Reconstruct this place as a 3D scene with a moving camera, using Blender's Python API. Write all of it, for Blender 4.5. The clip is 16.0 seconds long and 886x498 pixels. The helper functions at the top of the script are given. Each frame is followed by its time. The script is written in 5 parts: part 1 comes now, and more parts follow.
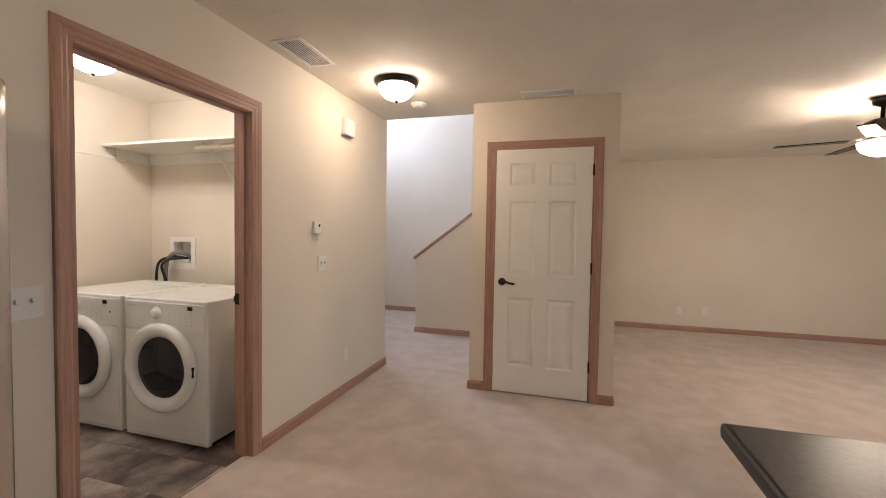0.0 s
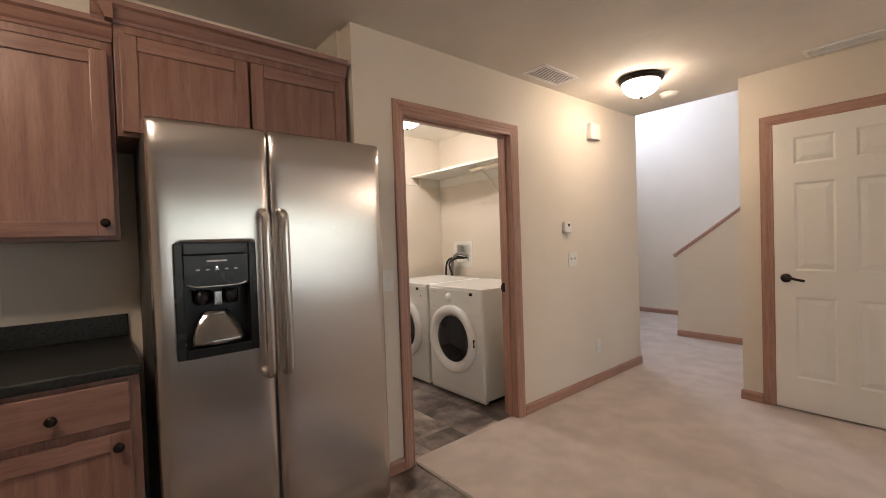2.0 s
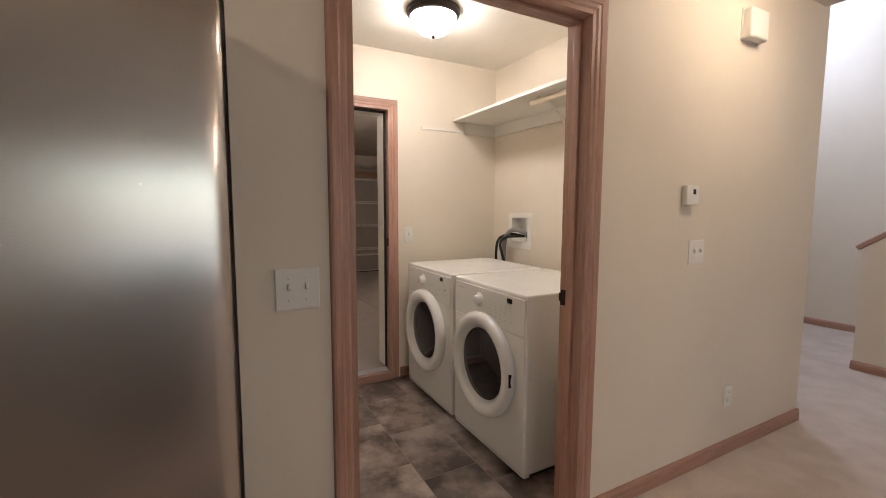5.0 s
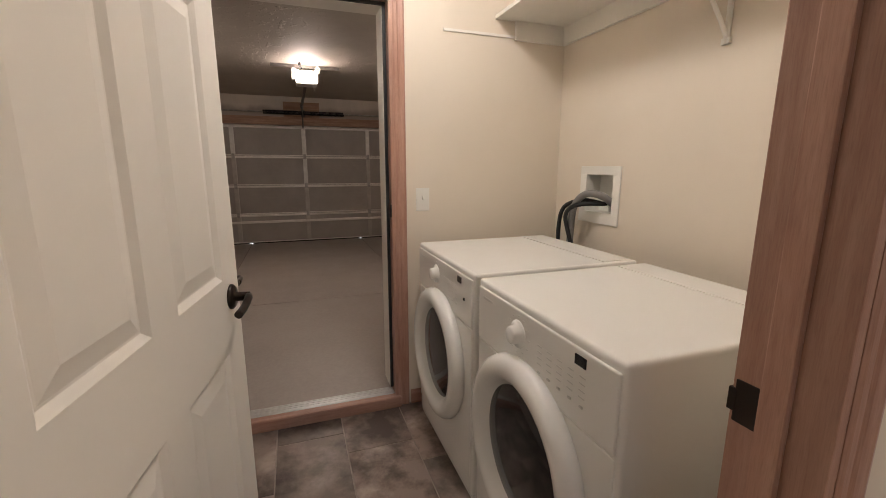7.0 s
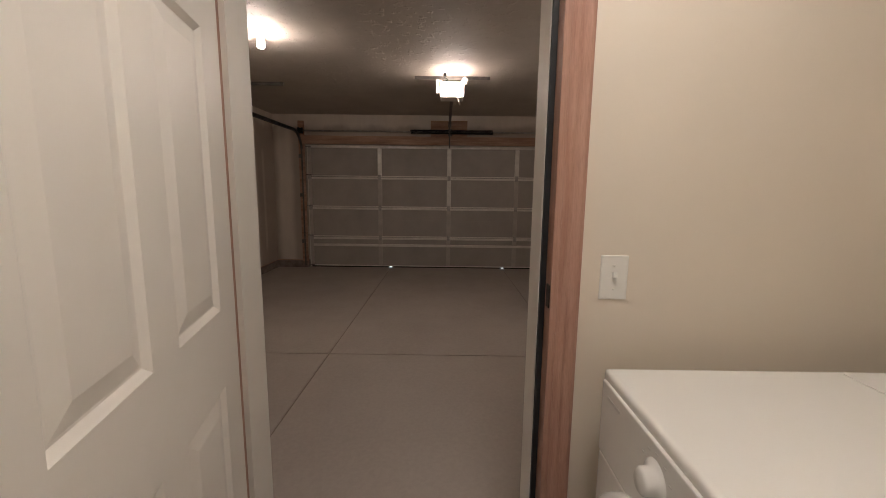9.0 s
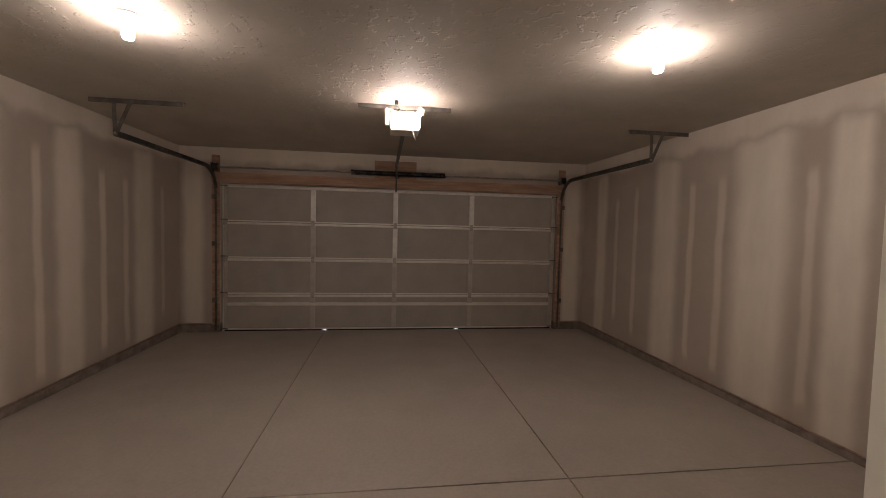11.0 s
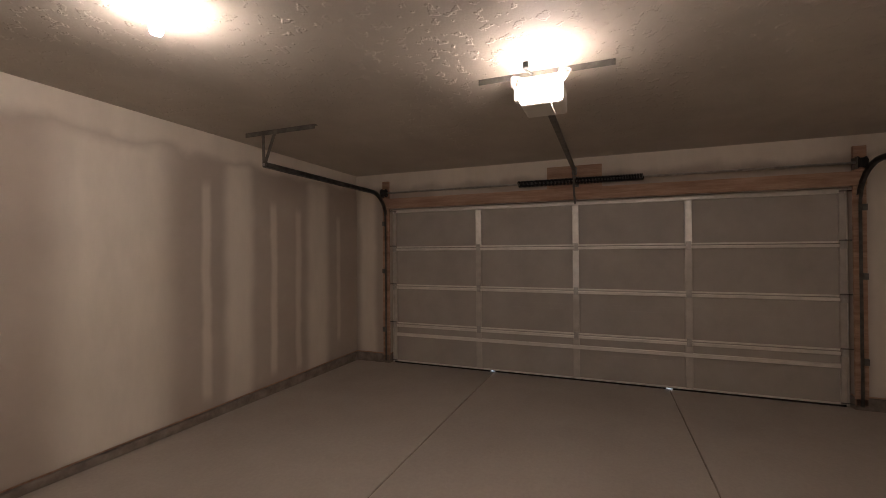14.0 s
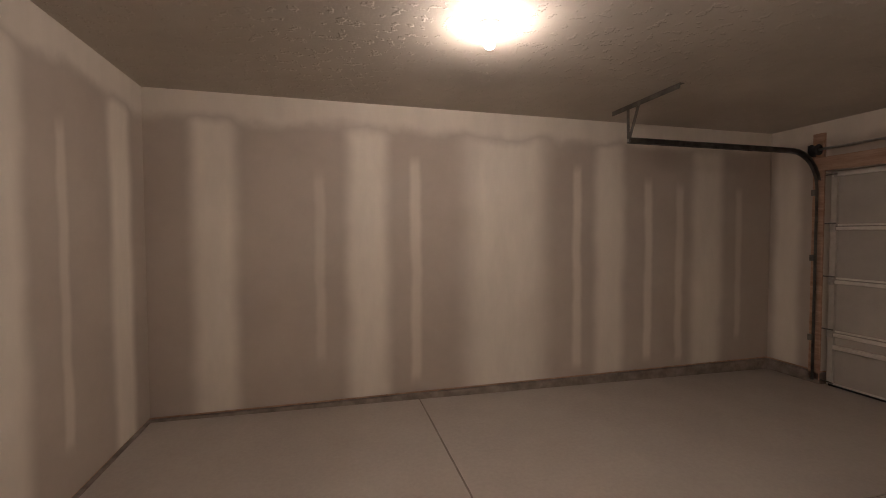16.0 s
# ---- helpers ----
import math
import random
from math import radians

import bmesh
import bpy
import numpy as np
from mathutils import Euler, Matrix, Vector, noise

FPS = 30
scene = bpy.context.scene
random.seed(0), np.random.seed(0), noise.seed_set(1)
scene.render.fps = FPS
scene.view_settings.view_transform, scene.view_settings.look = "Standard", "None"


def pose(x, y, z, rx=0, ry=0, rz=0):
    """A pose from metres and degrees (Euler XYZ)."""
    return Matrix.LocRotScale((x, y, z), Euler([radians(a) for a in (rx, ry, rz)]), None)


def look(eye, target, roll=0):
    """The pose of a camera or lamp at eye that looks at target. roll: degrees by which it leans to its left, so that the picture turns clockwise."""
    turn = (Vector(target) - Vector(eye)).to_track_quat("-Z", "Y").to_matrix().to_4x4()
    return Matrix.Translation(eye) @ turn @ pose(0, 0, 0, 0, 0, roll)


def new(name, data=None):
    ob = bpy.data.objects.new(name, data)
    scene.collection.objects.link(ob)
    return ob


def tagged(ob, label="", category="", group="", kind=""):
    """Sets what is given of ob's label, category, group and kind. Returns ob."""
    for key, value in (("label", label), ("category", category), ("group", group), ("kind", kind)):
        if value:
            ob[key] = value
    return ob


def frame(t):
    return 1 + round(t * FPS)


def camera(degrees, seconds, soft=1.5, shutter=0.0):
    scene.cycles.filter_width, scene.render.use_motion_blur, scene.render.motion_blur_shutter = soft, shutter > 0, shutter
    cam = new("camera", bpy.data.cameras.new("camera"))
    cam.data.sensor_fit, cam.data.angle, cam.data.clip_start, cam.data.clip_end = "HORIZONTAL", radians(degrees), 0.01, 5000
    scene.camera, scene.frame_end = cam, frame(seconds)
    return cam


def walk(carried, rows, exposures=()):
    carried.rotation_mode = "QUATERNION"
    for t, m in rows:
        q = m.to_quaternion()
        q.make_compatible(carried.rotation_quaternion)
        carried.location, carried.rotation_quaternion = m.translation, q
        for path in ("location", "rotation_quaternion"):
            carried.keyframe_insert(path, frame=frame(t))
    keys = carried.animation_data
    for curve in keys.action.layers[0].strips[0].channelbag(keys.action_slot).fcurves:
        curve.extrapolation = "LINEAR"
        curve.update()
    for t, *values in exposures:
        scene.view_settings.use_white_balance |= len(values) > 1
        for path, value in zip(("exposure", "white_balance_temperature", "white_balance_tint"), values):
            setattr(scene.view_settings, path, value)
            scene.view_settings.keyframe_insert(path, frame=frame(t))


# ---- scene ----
cam = camera(92.9, 16.0, soft=0.9)
PATH = [
    (0, (1.76, 0.281, 1.338), (1.189, 2.197, 1.264), 0.9),
    (0.5, (1.839, 0.194, 1.335), (0.925, 1.971, 1.253), 1.0),
    (1, (1.877, 0.107, 1.321), (0.682, 1.707, 1.217), 0.4),
    (1.5, (1.932, 0.048, 1.304), (0.525, 1.467, 1.22), -0.9),
    (2, (1.984, 0.013, 1.294), (0.444, 1.288, 1.251), -1.9),
    (2.5, (2.021, 0.002, 1.291), (0.433, 1.217, 1.281), -1.9),
    (3, (1.964, 0.063, 1.287), (0.365, 1.263, 1.227), -1.1),
    (3.5, (1.793, 0.23, 1.288), (0.184, 1.408, 1.136), -0.5),
    (3.7, (1.721, 0.325, 1.297), (0.104, 1.488, 1.119), -0.5),
    (5.8, (0.82, 1.368, 1.298), (-1.003, 2.163, 1.089), 0.1),
    (6, (0.726, 1.417, 1.294), (-1.105, 2.19, 1.062), -0.2),
    (6.5, (0.496, 1.596, 1.29), (-1.366, 2.269, 1.005), -0.6),
    (7, (0.273, 1.709, 1.268), (-1.577, 2.362, 0.883), 0.1),
    (7.5, (0.043, 1.785, 1.268), (-1.788, 2.448, 0.812), 1.1),
    (8, (-0.183, 1.841, 1.299), (-2.058, 2.36, 0.835), 0.9),
    (8.5, (-0.412, 1.882, 1.332), (-2.374, 2.021, 0.969), -0.0),
    (8.7, (-0.531, 1.896, 1.329), (-2.507, 1.888, 1.015), 0.4),
    (10.8, (-1.634, 1.784, 1.423), (-3.623, 1.972, 1.338), 1.8),
    (11, (-1.702, 1.786, 1.418), (-3.681, 2.063, 1.32), 1.4),
    (11.5, (-1.896, 1.84, 1.42), (-3.842, 2.28, 1.285), -0.5),
    (12, (-2.093, 1.905, 1.425), (-4.04, 2.347, 1.312), -1.8),
    (12.5, (-2.312, 1.938, 1.429), (-4.292, 2.214, 1.365), -1.0),
    (13, (-2.514, 1.999, 1.398), (-4.514, 2.012, 1.394), 0.2),
    (13.5, (-2.69, 2.156, 1.381), (-4.661, 1.814, 1.401), -0.2),
    (14, (-2.859, 2.293, 1.387), (-4.722, 1.565, 1.401), -0.4),
    (14.5, (-3.059, 2.404, 1.386), (-4.719, 1.288, 1.359), -0.5),
    (15, (-3.184, 2.463, 1.383), (-4.507, 0.965, 1.316), -0.2),
    (15.5, (-3.256, 2.499, 1.387), (-4.183, 0.728, 1.329), -0.6),
    (16, (-3.303, 2.56, 1.375), (-3.813, 0.627, 1.307), -0.2),
]
walk(cam, [(t, look(eye, aim, lean)) for t, eye, aim, lean in PATH],
     exposures=[(0.0, 2.17), (2.5, 2.17), (3.5, 2.1), (6.0, 1.95), (7.0, 1.87), (8.5, 1.64), (11.0, 2.0), (13.5, 2.1), (16.0, 2.25)])

# ---- world and light ----
world = bpy.data.worlds.new("world")
scene.world = world
world.use_nodes = True
sky = world.node_tree.nodes.new("ShaderNodeTexSky")
sky.sky_type, sky.sun_disc = "NISHITA", False
sky.sun_elevation, sky.sun_rotation = radians(46), radians(180)
world.node_tree.links.new(sky.outputs[0], world.node_tree.nodes["Background"].inputs[0])
world.node_tree.nodes["Background"].inputs[1].default_value = 0.1
sun = new("sun", bpy.data.lights.new("sun", "SUN"))
sun.data.energy, sun.data.angle, sun.data.color = 5.0, radians(0.5), (1, 0.95, 0.88)
sun.matrix_world = look((0, 0, 20), (0.3, 19, 0))

DOME, LAUNDRY, KITCHEN_FILL, BULB, OPENER, FANLIGHT = 11.0, 16.0, 21.0, 88.0, 13.5, 24.0
WARM = (1.0, 0.80, 0.635)


def daylight(name, eye, aim, w, h, watts, color=(0.72, 0.82, 1.0)):
    ob = new(name, bpy.data.lights.new(name, "AREA"))
    ob.data.shape, ob.data.size, ob.data.size_y = "RECTANGLE", w, h
    ob.data.energy, ob.data.color = watts, color
    ob.matrix_world = look(eye, aim)
    return ob


daylight("window_light_stair", (-1.86, 5.9, 3.7), (2, 5.9, 3.0), 1.1, 1.3, 21, (0.64, 0.74, 1.0))
daylight("window_light_living", (6.56, 2.6, 1.12), (0, 2.6, 1.1), 5.1, 1.55, 5.2, (0.84, 0.90, 1.0))


# ---- materials ----
def mat(name, color, rough=0.6, metal=0.0):
    m = bpy.data.materials.new(name)
    m.use_nodes = True
    b = m.node_tree.nodes["Principled BSDF"]
    b.inputs["Base Color"].default_value = (*color, 1)
    b.inputs["Roughness"].default_value = rough
    b.inputs["Metallic"].default_value = metal
    return m


def node(m, kind, **values):
    n = m.node_tree.nodes.new(kind)
    for k, v in values.items():
        n.inputs[k.replace("_", " ")].default_value = v
    return n


def link(m, a, b):
    m.node_tree.links.new(a, b)


def bsdf(m):
    return m.node_tree.nodes["Principled BSDF"]


def coords(m, stretch=(1, 1, 1), which="Object"):
    tc = node(m, "ShaderNodeTexCoord")
    mp = node(m, "ShaderNodeMapping", Scale=stretch)
    link(m, tc.outputs[which], mp.inputs[0])
    return mp.outputs[0]


def vary(m, scale, lo, hi, stretch=(1, 1, 1), detail=6.0, where="Base Color", factor=None, low=0.35, high=0.65):
    """Noise between two colours or two values."""
    n = node(m, "ShaderNodeTexNoise", Scale=scale, Detail=detail, Roughness=0.6)
    link(m, coords(m, stretch), n.inputs["Vector"])
    r = node(m, "ShaderNodeValToRGB")
    e = r.color_ramp.elements
    e[0].position, e[1].position = low, high
    e[0].color = (*lo, 1) if isinstance(lo, tuple) else (lo, lo, lo, 1)
    e[1].color = (*hi, 1) if isinstance(hi, tuple) else (hi, hi, hi, 1)
    link(m, n.outputs["Fac"], r.inputs[0])
    if where:
        link(m, r.outputs[0], bsdf(m).inputs[where])
    return r.outputs[0]


def bump(m, scale, strength, distance=0.002, stretch=(1, 1, 1), detail=4.0, ramp=None):
    n = node(m, "ShaderNodeTexNoise", Scale=scale, Detail=detail)
    link(m, coords(m, stretch), n.inputs["Vector"])
    out = n.outputs["Fac"]
    if ramp:
        r = node(m, "ShaderNodeValToRGB")
        r.color_ramp.elements[0].position, r.color_ramp.elements[1].position = ramp
        link(m, out, r.inputs[0])
        out = r.outputs[0]
    b = node(m, "ShaderNodeBump", Strength=strength, Distance=distance)
    link(m, out, b.inputs["Height"])
    old = bsdf(m).inputs["Normal"]
    if old.is_linked:
        link(m, old.links[0].from_socket, b.inputs["Normal"])
    link(m, b.outputs[0], old)


def mix(m, fac, a, b, where="Base Color"):
    x = node(m, "ShaderNodeMix")
    x.data_type = "RGBA"
    if isinstance(fac, float):
        x.inputs[0].default_value = fac
    else:
        link(m, fac, x.inputs[0])
    for sock, v in ((x.inputs[6], a), (x.inputs[7], b)):
        if isinstance(v, tuple):
            sock.default_value = (*v, 1)
        else:
            link(m, v, sock)
    if where:
        link(m, x.outputs[2], bsdf(m).inputs[where])
    return x.outputs[2]


def glow(name, color, strength):
    m = mat(name, (0.9, 0.9, 0.9), 0.3)
    bsdf(m).inputs["Emission Color"].default_value = (*color, 1)
    bsdf(m).inputs["Emission Strength"].default_value = strength
    return m


def wood(name, dark, light, grain=(1, 1, 1), rough=0.38):
    m = mat(name, light, rough)
    broad = vary(m, 3.0, dark, light, grain, 5, None)
    fine = vary(m, 26.0, tuple(c * 0.72 for c in dark), (1, 1, 1), grain, 8, None, low=0.3, high=0.55)
    x = node(m, "ShaderNodeMix")
    x.data_type, x.blend_type = "RGBA", "MULTIPLY"
    x.inputs[0].default_value = 0.22
    link(m, broad, x.inputs[6])
    link(m, fine, x.inputs[7])
    hue = node(m, "ShaderNodeHueSaturation")
    info = node(m, "ShaderNodeObjectInfo")
    rng = node(m, "ShaderNodeMapRange", To_Min=0.9, To_Max=1.1)
    link(m, info.outputs["Random"], rng.inputs[0])
    link(m, rng.outputs[0], hue.inputs["Value"])
    link(m, x.outputs[2], hue.inputs["Color"])
    link(m, hue.outputs[0], bsdf(m).inputs["Base Color"])
    bump(m, 60, 0.15, 0.0006, grain, 6)
    return m


PAINT = mat("wall_paint", (0.74, 0.66, 0.55), 0.62)
vary(PAINT, 1.3, (0.72, 0.642, 0.532), (0.76, 0.678, 0.568))
bump(PAINT, 160, 0.25, 0.0008)
CEIL = mat("ceiling_texture", (0.70, 0.65, 0.55), 0.75)
vary(CEIL, 2, (0.76, 0.715, 0.635), (0.82, 0.775, 0.695))
bump(CEIL, 20, 0.25, 0.002, ramp=(0.55, 0.63))
bump(CEIL, 180, 0.2, 0.0008)
GCEIL = mat("garage_ceiling_texture", (0.54, 0.49, 0.425), 0.7)
vary(GCEIL, 2, (0.50, 0.455, 0.395), (0.57, 0.52, 0.455))
bump(GCEIL, 15, 0.55, 0.008, ramp=(0.57, 0.63))
bump(GCEIL, 60, 0.3, 0.003)
TRIM = wood("trim_wood", (0.37, 0.195, 0.14), (0.46, 0.275, 0.203), (20, 20, 1.3))
TRIM_Y = wood("trim_wood_along_y", (0.37, 0.195, 0.14), (0.46, 0.275, 0.203), (20, 1.3, 20))
TRIM_X = wood("trim_wood_along_x", (0.37, 0.195, 0.14), (0.46, 0.275, 0.203), (1.3, 20, 20))
OAK = wood("cabinet_oak", (0.215, 0.108, 0.080), (0.31, 0.172, 0.128), (9, 9, 0.7), 0.33)
OAK_Y = wood("cabinet_oak_along_y", (0.215, 0.108, 0.080), (0.31, 0.172, 0.128), (9, 0.7, 9), 0.33)
LUMBER = wood("raw_lumber", (0.42, 0.25, 0.17), (0.62, 0.42, 0.30), (8, 0.7, 8), 0.8)
DOORPAINT = mat("door_paint", (0.78, 0.75, 0.68), 0.4)
vary(DOORPAINT, 3, (0.83, 0.80, 0.735), (0.86, 0.83, 0.765))
bump(DOORPAINT, 90, 0.12, 0.0005, (4, 4, 0.5))
WHITEPLASTIC = mat("white_plastic", (0.78, 0.76, 0.70), 0.35)
bump(WHITEPLASTIC, 300, 0.05, 0.0002)
SHELFWHITE = mat("shelf_white", (0.8, 0.77, 0.7), 0.45)
vary(SHELFWHITE, 4, (0.78, 0.75, 0.68), (0.82, 0.79, 0.72))
ENAMEL = mat("appliance_enamel", (0.82, 0.81, 0.77), 0.22)
vary(ENAMEL, 2, 0.2, 0.27, where="Roughness")
bump(ENAMEL, 250, 0.04, 0.0003)
DARKGLASS = mat("dark_glass", (0.012, 0.012, 0.014), 0.08)
BLACK = mat("black_plastic", (0.015, 0.015, 0.016), 0.22)
vary(BLACK, 8, 0.16, 0.3, where="Roughness")
bsdf(BLACK).inputs["Specular IOR Level"].default_value = 0.3
MATTBLACK = mat("black_rubber", (0.012, 0.012, 0.012), 0.6)
BRONZE = mat("oil_rubbed_bronze", (0.03, 0.022, 0.018), 0.35, 0.8)
vary(BRONZE, 20, 0.28, 0.45, where="Roughness")
CHROME = mat("chrome", (0.75, 0.75, 0.74), 0.12, 1.0)
STEEL = mat("brushed_steel", (0.62, 0.585, 0.555), 0.25, 1.0)
bump(STEEL, 2.2, 0.25, 0.006, (1, 1, 0.5), 1.0)
bsdf(STEEL).inputs["Anisotropic"].default_value = 0.8
brush = node(STEEL, "ShaderNodeTangent")
brush.direction_type, brush.axis = "RADIAL", "Z"
link(STEEL, brush.outputs[0], bsdf(STEEL).inputs["Tangent"])
GALV = mat("galvanised_steel", (0.55, 0.52, 0.48), 0.5, 0.7)
vary(GALV, 18, (0.42, 0.40, 0.37), (0.58, 0.56, 0.53))
DULLSTEEL = mat("dull_steel_track", (0.20, 0.19, 0.18), 0.5, 0.8)
vary(DULLSTEEL, 14, (0.15, 0.14, 0.13), (0.25, 0.24, 0.22))
GDOOR = mat("garage_door_skin", (0.58, 0.53, 0.48), 0.5)
vary(GDOOR, 3, (0.43, 0.39, 0.35), (0.49, 0.45, 0.405))
# door steel lightened to carry the opener lamp's glare in its colour
GLARESTEEL = mat("garage_door_glare_steel", (0.80, 0.77, 0.72), 0.38, 0.45)
vary(GLARESTEEL, 12, (0.74, 0.71, 0.66), (0.86, 0.83, 0.78))
GSTILE = mat("garage_door_stile", (0.58, 0.54, 0.49), 0.45, 0.2)
vary(GSTILE, 9, (0.52, 0.48, 0.43), (0.62, 0.575, 0.52))
GRAIL = mat("garage_door_rail", (0.85, 0.81, 0.75), 0.36, 0.45)
vary(GRAIL, 7, (0.80, 0.76, 0.71), (0.92, 0.88, 0.82))
bump(GDOOR, 120, 0.1, 0.0008, (1, 3, 0.4))
ALU = mat("aluminium", (0.72, 0.71, 0.69), 0.35, 0.9)
vary(ALU, 30, 0.28, 0.42, (1, 0.1, 1), where="Roughness")
GRAYHOSE = mat("grey_hose", (0.22, 0.21, 0.20), 0.45)
CREAM = mat("cream_rod", (0.78, 0.68, 0.50), 0.5)
vary(CREAM, 10, (0.72, 0.61, 0.44), (0.82, 0.73, 0.56), (0.2, 4, 4))
COUNTER = mat("dark_laminate", (0.022, 0.022, 0.021), 0.36)
bsdf(COUNTER).inputs["Specular IOR Level"].default_value = 0.35
vary(COUNTER, 90, (0.006, 0.007, 0.006), (0.026, 0.026, 0.024), detail=8)
CONCRETE = mat("garage_concrete", (0.30, 0.27, 0.24), 0.55)
big = vary(CONCRETE, 0.9, (0.43, 0.375, 0.333), (0.50, 0.445, 0.395), where=None)
fine = vary(CONCRETE, 40, (0.39, 0.352, 0.315), (0.50, 0.455, 0.41), where=None)
mix(CONCRETE, 0.35, big, fine)
vary(CONCRETE, 3, 0.45, 0.65, where="Roughness")
bump(CONCRETE, 70, 0.25, 0.001)
CURB = mat("curb_concrete", (0.31, 0.26, 0.22), 0.8)
vary(CURB, 9, (0.19, 0.155, 0.13), (0.33, 0.28, 0.24))
bump(CURB, 50, 0.5, 0.003)
CARPET = mat("carpet_pile", (0.43, 0.35, 0.30), 0.95)
big = vary(CARPET, 4.5, (0.44, 0.352, 0.30), (0.64, 0.535, 0.465), (1, 1, 1), where=None, detail=6, low=0.4, high=0.6)
fine = vary(CARPET, 170, (0.41, 0.325, 0.278), (0.67, 0.575, 0.50), where=None, detail=3)
mix(CARPET, 0.55, big, fine)
bump(CARPET, 190, 0.9, 0.006, detail=3)
bump(CARPET, 9, 0.4, 0.012)
bsdf(CARPET).inputs["Sheen Weight"].default_value = 0.25
TILE = mat("stone_look_vinyl", (0.16, 0.12, 0.10), 0.35)
a = vary(TILE, 5, (0.06, 0.042, 0.036), (0.36, 0.285, 0.24), where=None, detail=9, low=0.43, high=0.58)
b = vary(TILE, 2.1, (0.10, 0.072, 0.06), (0.56, 0.475, 0.41), where=None, detail=9, low=0.48, high=0.62)
c = mix(TILE, 0.5, a, b, None)
hue = node(TILE, "ShaderNodeHueSaturation")
info = node(TILE, "ShaderNodeObjectInfo")
rng = node(TILE, "ShaderNodeMapRange", To_Min=0.6, To_Max=1.6)
link(TILE, info.outputs["Random"], rng.inputs[0])
link(TILE, rng.outputs[0], hue.inputs["Value"])
link(TILE, c, hue.inputs["Color"])
link(TILE, hue.outputs[0], bsdf(TILE).inputs["Base Color"])
bump(TILE, 30, 0.3, 0.001)
# each tile takes its own stretch of the stone pattern
spot = node(TILE, "ShaderNodeVectorMath")
spot.operation = "MULTIPLY_ADD"
where_on = node(TILE, "ShaderNodeNewGeometry")
link(TILE, info.outputs["Random"], spot.inputs[0])
spot.inputs[1].default_value = (31.0, 17.0, 5.0)
link(TILE, where_on.outputs["Position"], spot.inputs[2])
for n in TILE.node_tree.nodes:
    if n.type == "TEX_NOISE":
        link(TILE, spot.outputs[0], n.inputs["Vector"])
GROUT = mat("vinyl_joint", (0.32, 0.27, 0.23), 0.7)
vary(GROUT, 20, (0.27, 0.225, 0.19), (0.37, 0.315, 0.27))
DOMEGLASS = glow("lit_frosted_glass", WARM, DOME)
FANGLASS = glow("lit_fan_glass", WARM, FANLIGHT)
LAUNDRYGLASS = glow("lit_laundry_glass", (1.0, 0.92, 0.88), LAUNDRY)
FILLGLASS = glow("kitchen_fill_glass", WARM, KITCHEN_FILL)
BULBGLASS = glow("lit_bulb", (1.0, 0.84, 0.75), BULB)
LENS = glow("lit_opener_lens", (1.0, 0.82, 0.73), OPENER)
VENTBACK = mat("vent_shadow", (0.45, 0.43, 0.40), 0.7)
VENTWHITE = mat("vent_enamel", (0.88, 0.87, 0.84), 0.4)
bump(VENTWHITE, 200, 0.05, 0.0003)
INK = mat("grey_print", (0.56, 0.55, 0.52), 0.5)
DRIVE = mat("driveway", (0.55, 0.54, 0.52), 0.8)
vary(DRIVE, 2, (0.51, 0.50, 0.48), (0.59, 0.58, 0.56))
GLASS = mat("window_glass", (1, 1, 1), 0.02)
bsdf(GLASS).inputs["Transmission Weight"].default_value = 1.0


def drywall(name, axis, bands):
    """Bare taupe board with bands of joint compound: (centre, half width, low, high, strength) along the wall."""
    m = mat(name, (0.46, 0.38, 0.315), 0.85)
    board = vary(m, 1.6, (0.48, 0.41, 0.35), (0.55, 0.475, 0.41), where=None)
    mud = vary(m, 5.0, (0.78, 0.71, 0.62), (0.86, 0.785, 0.69), (1, 1, 0.3), where=None)
    tc = node(m, "ShaderNodeTexCoord")
    wob = node(m, "ShaderNodeTexNoise", Scale=2.6, Detail=5.0)
    link(m, tc.outputs["Object"], wob.inputs["Vector"])
    sep = node(m, "ShaderNodeSeparateXYZ")
    link(m, tc.outputs["Object"], sep.inputs[0])

    def calc(op, p, q=None, third=None):
        n = node(m, "ShaderNodeMath")
        n.operation = op
        for i, v in enumerate((p, q, third)):
            if isinstance(v, (int, float)):
                n.inputs[i].default_value = v
            elif v is not None:
                link(m, v, n.inputs[i])
        return n.outputs[0]

    u = calc("MULTIPLY_ADD", wob.outputs["Fac"], 0.07, sep.outputs[axis])
    u = calc("SUBTRACT", u, 0.035)
    zz = calc("MULTIPLY_ADD", wob.outputs["Fac"], 0.25, sep.outputs[2])

    def soft(v, lo, hi, a, b):
        n = node(m, "ShaderNodeMapRange", From_Min=lo, From_Max=hi, To_Min=a, To_Max=b)
        n.interpolation_type = "SMOOTHSTEP"
        link(m, v, n.inputs[0])
        return n.outputs[0]

    total = soft(zz, 2.33, 2.46, 0.0, 0.8)
    for c, half, low, high, power in bands:
        d = calc("ABSOLUTE", calc("SUBTRACT", u, c))
        f = soft(d, half * 0.55, half * 1.35 + 0.02, power if half > 0.06 else power * 0.75, 0.0)
        f = calc("MULTIPLY", f, soft(zz, low, low + 0.14, 0.0, 1.0))
        f = calc("MULTIPLY", f, soft(zz, high, high + 0.14, 1.0, 0.0))
        total = calc("MAXIMUM", total, f)
    mix(m, total, board, mud)
    bump(m, 45, 0.15, 0.001)
    return m


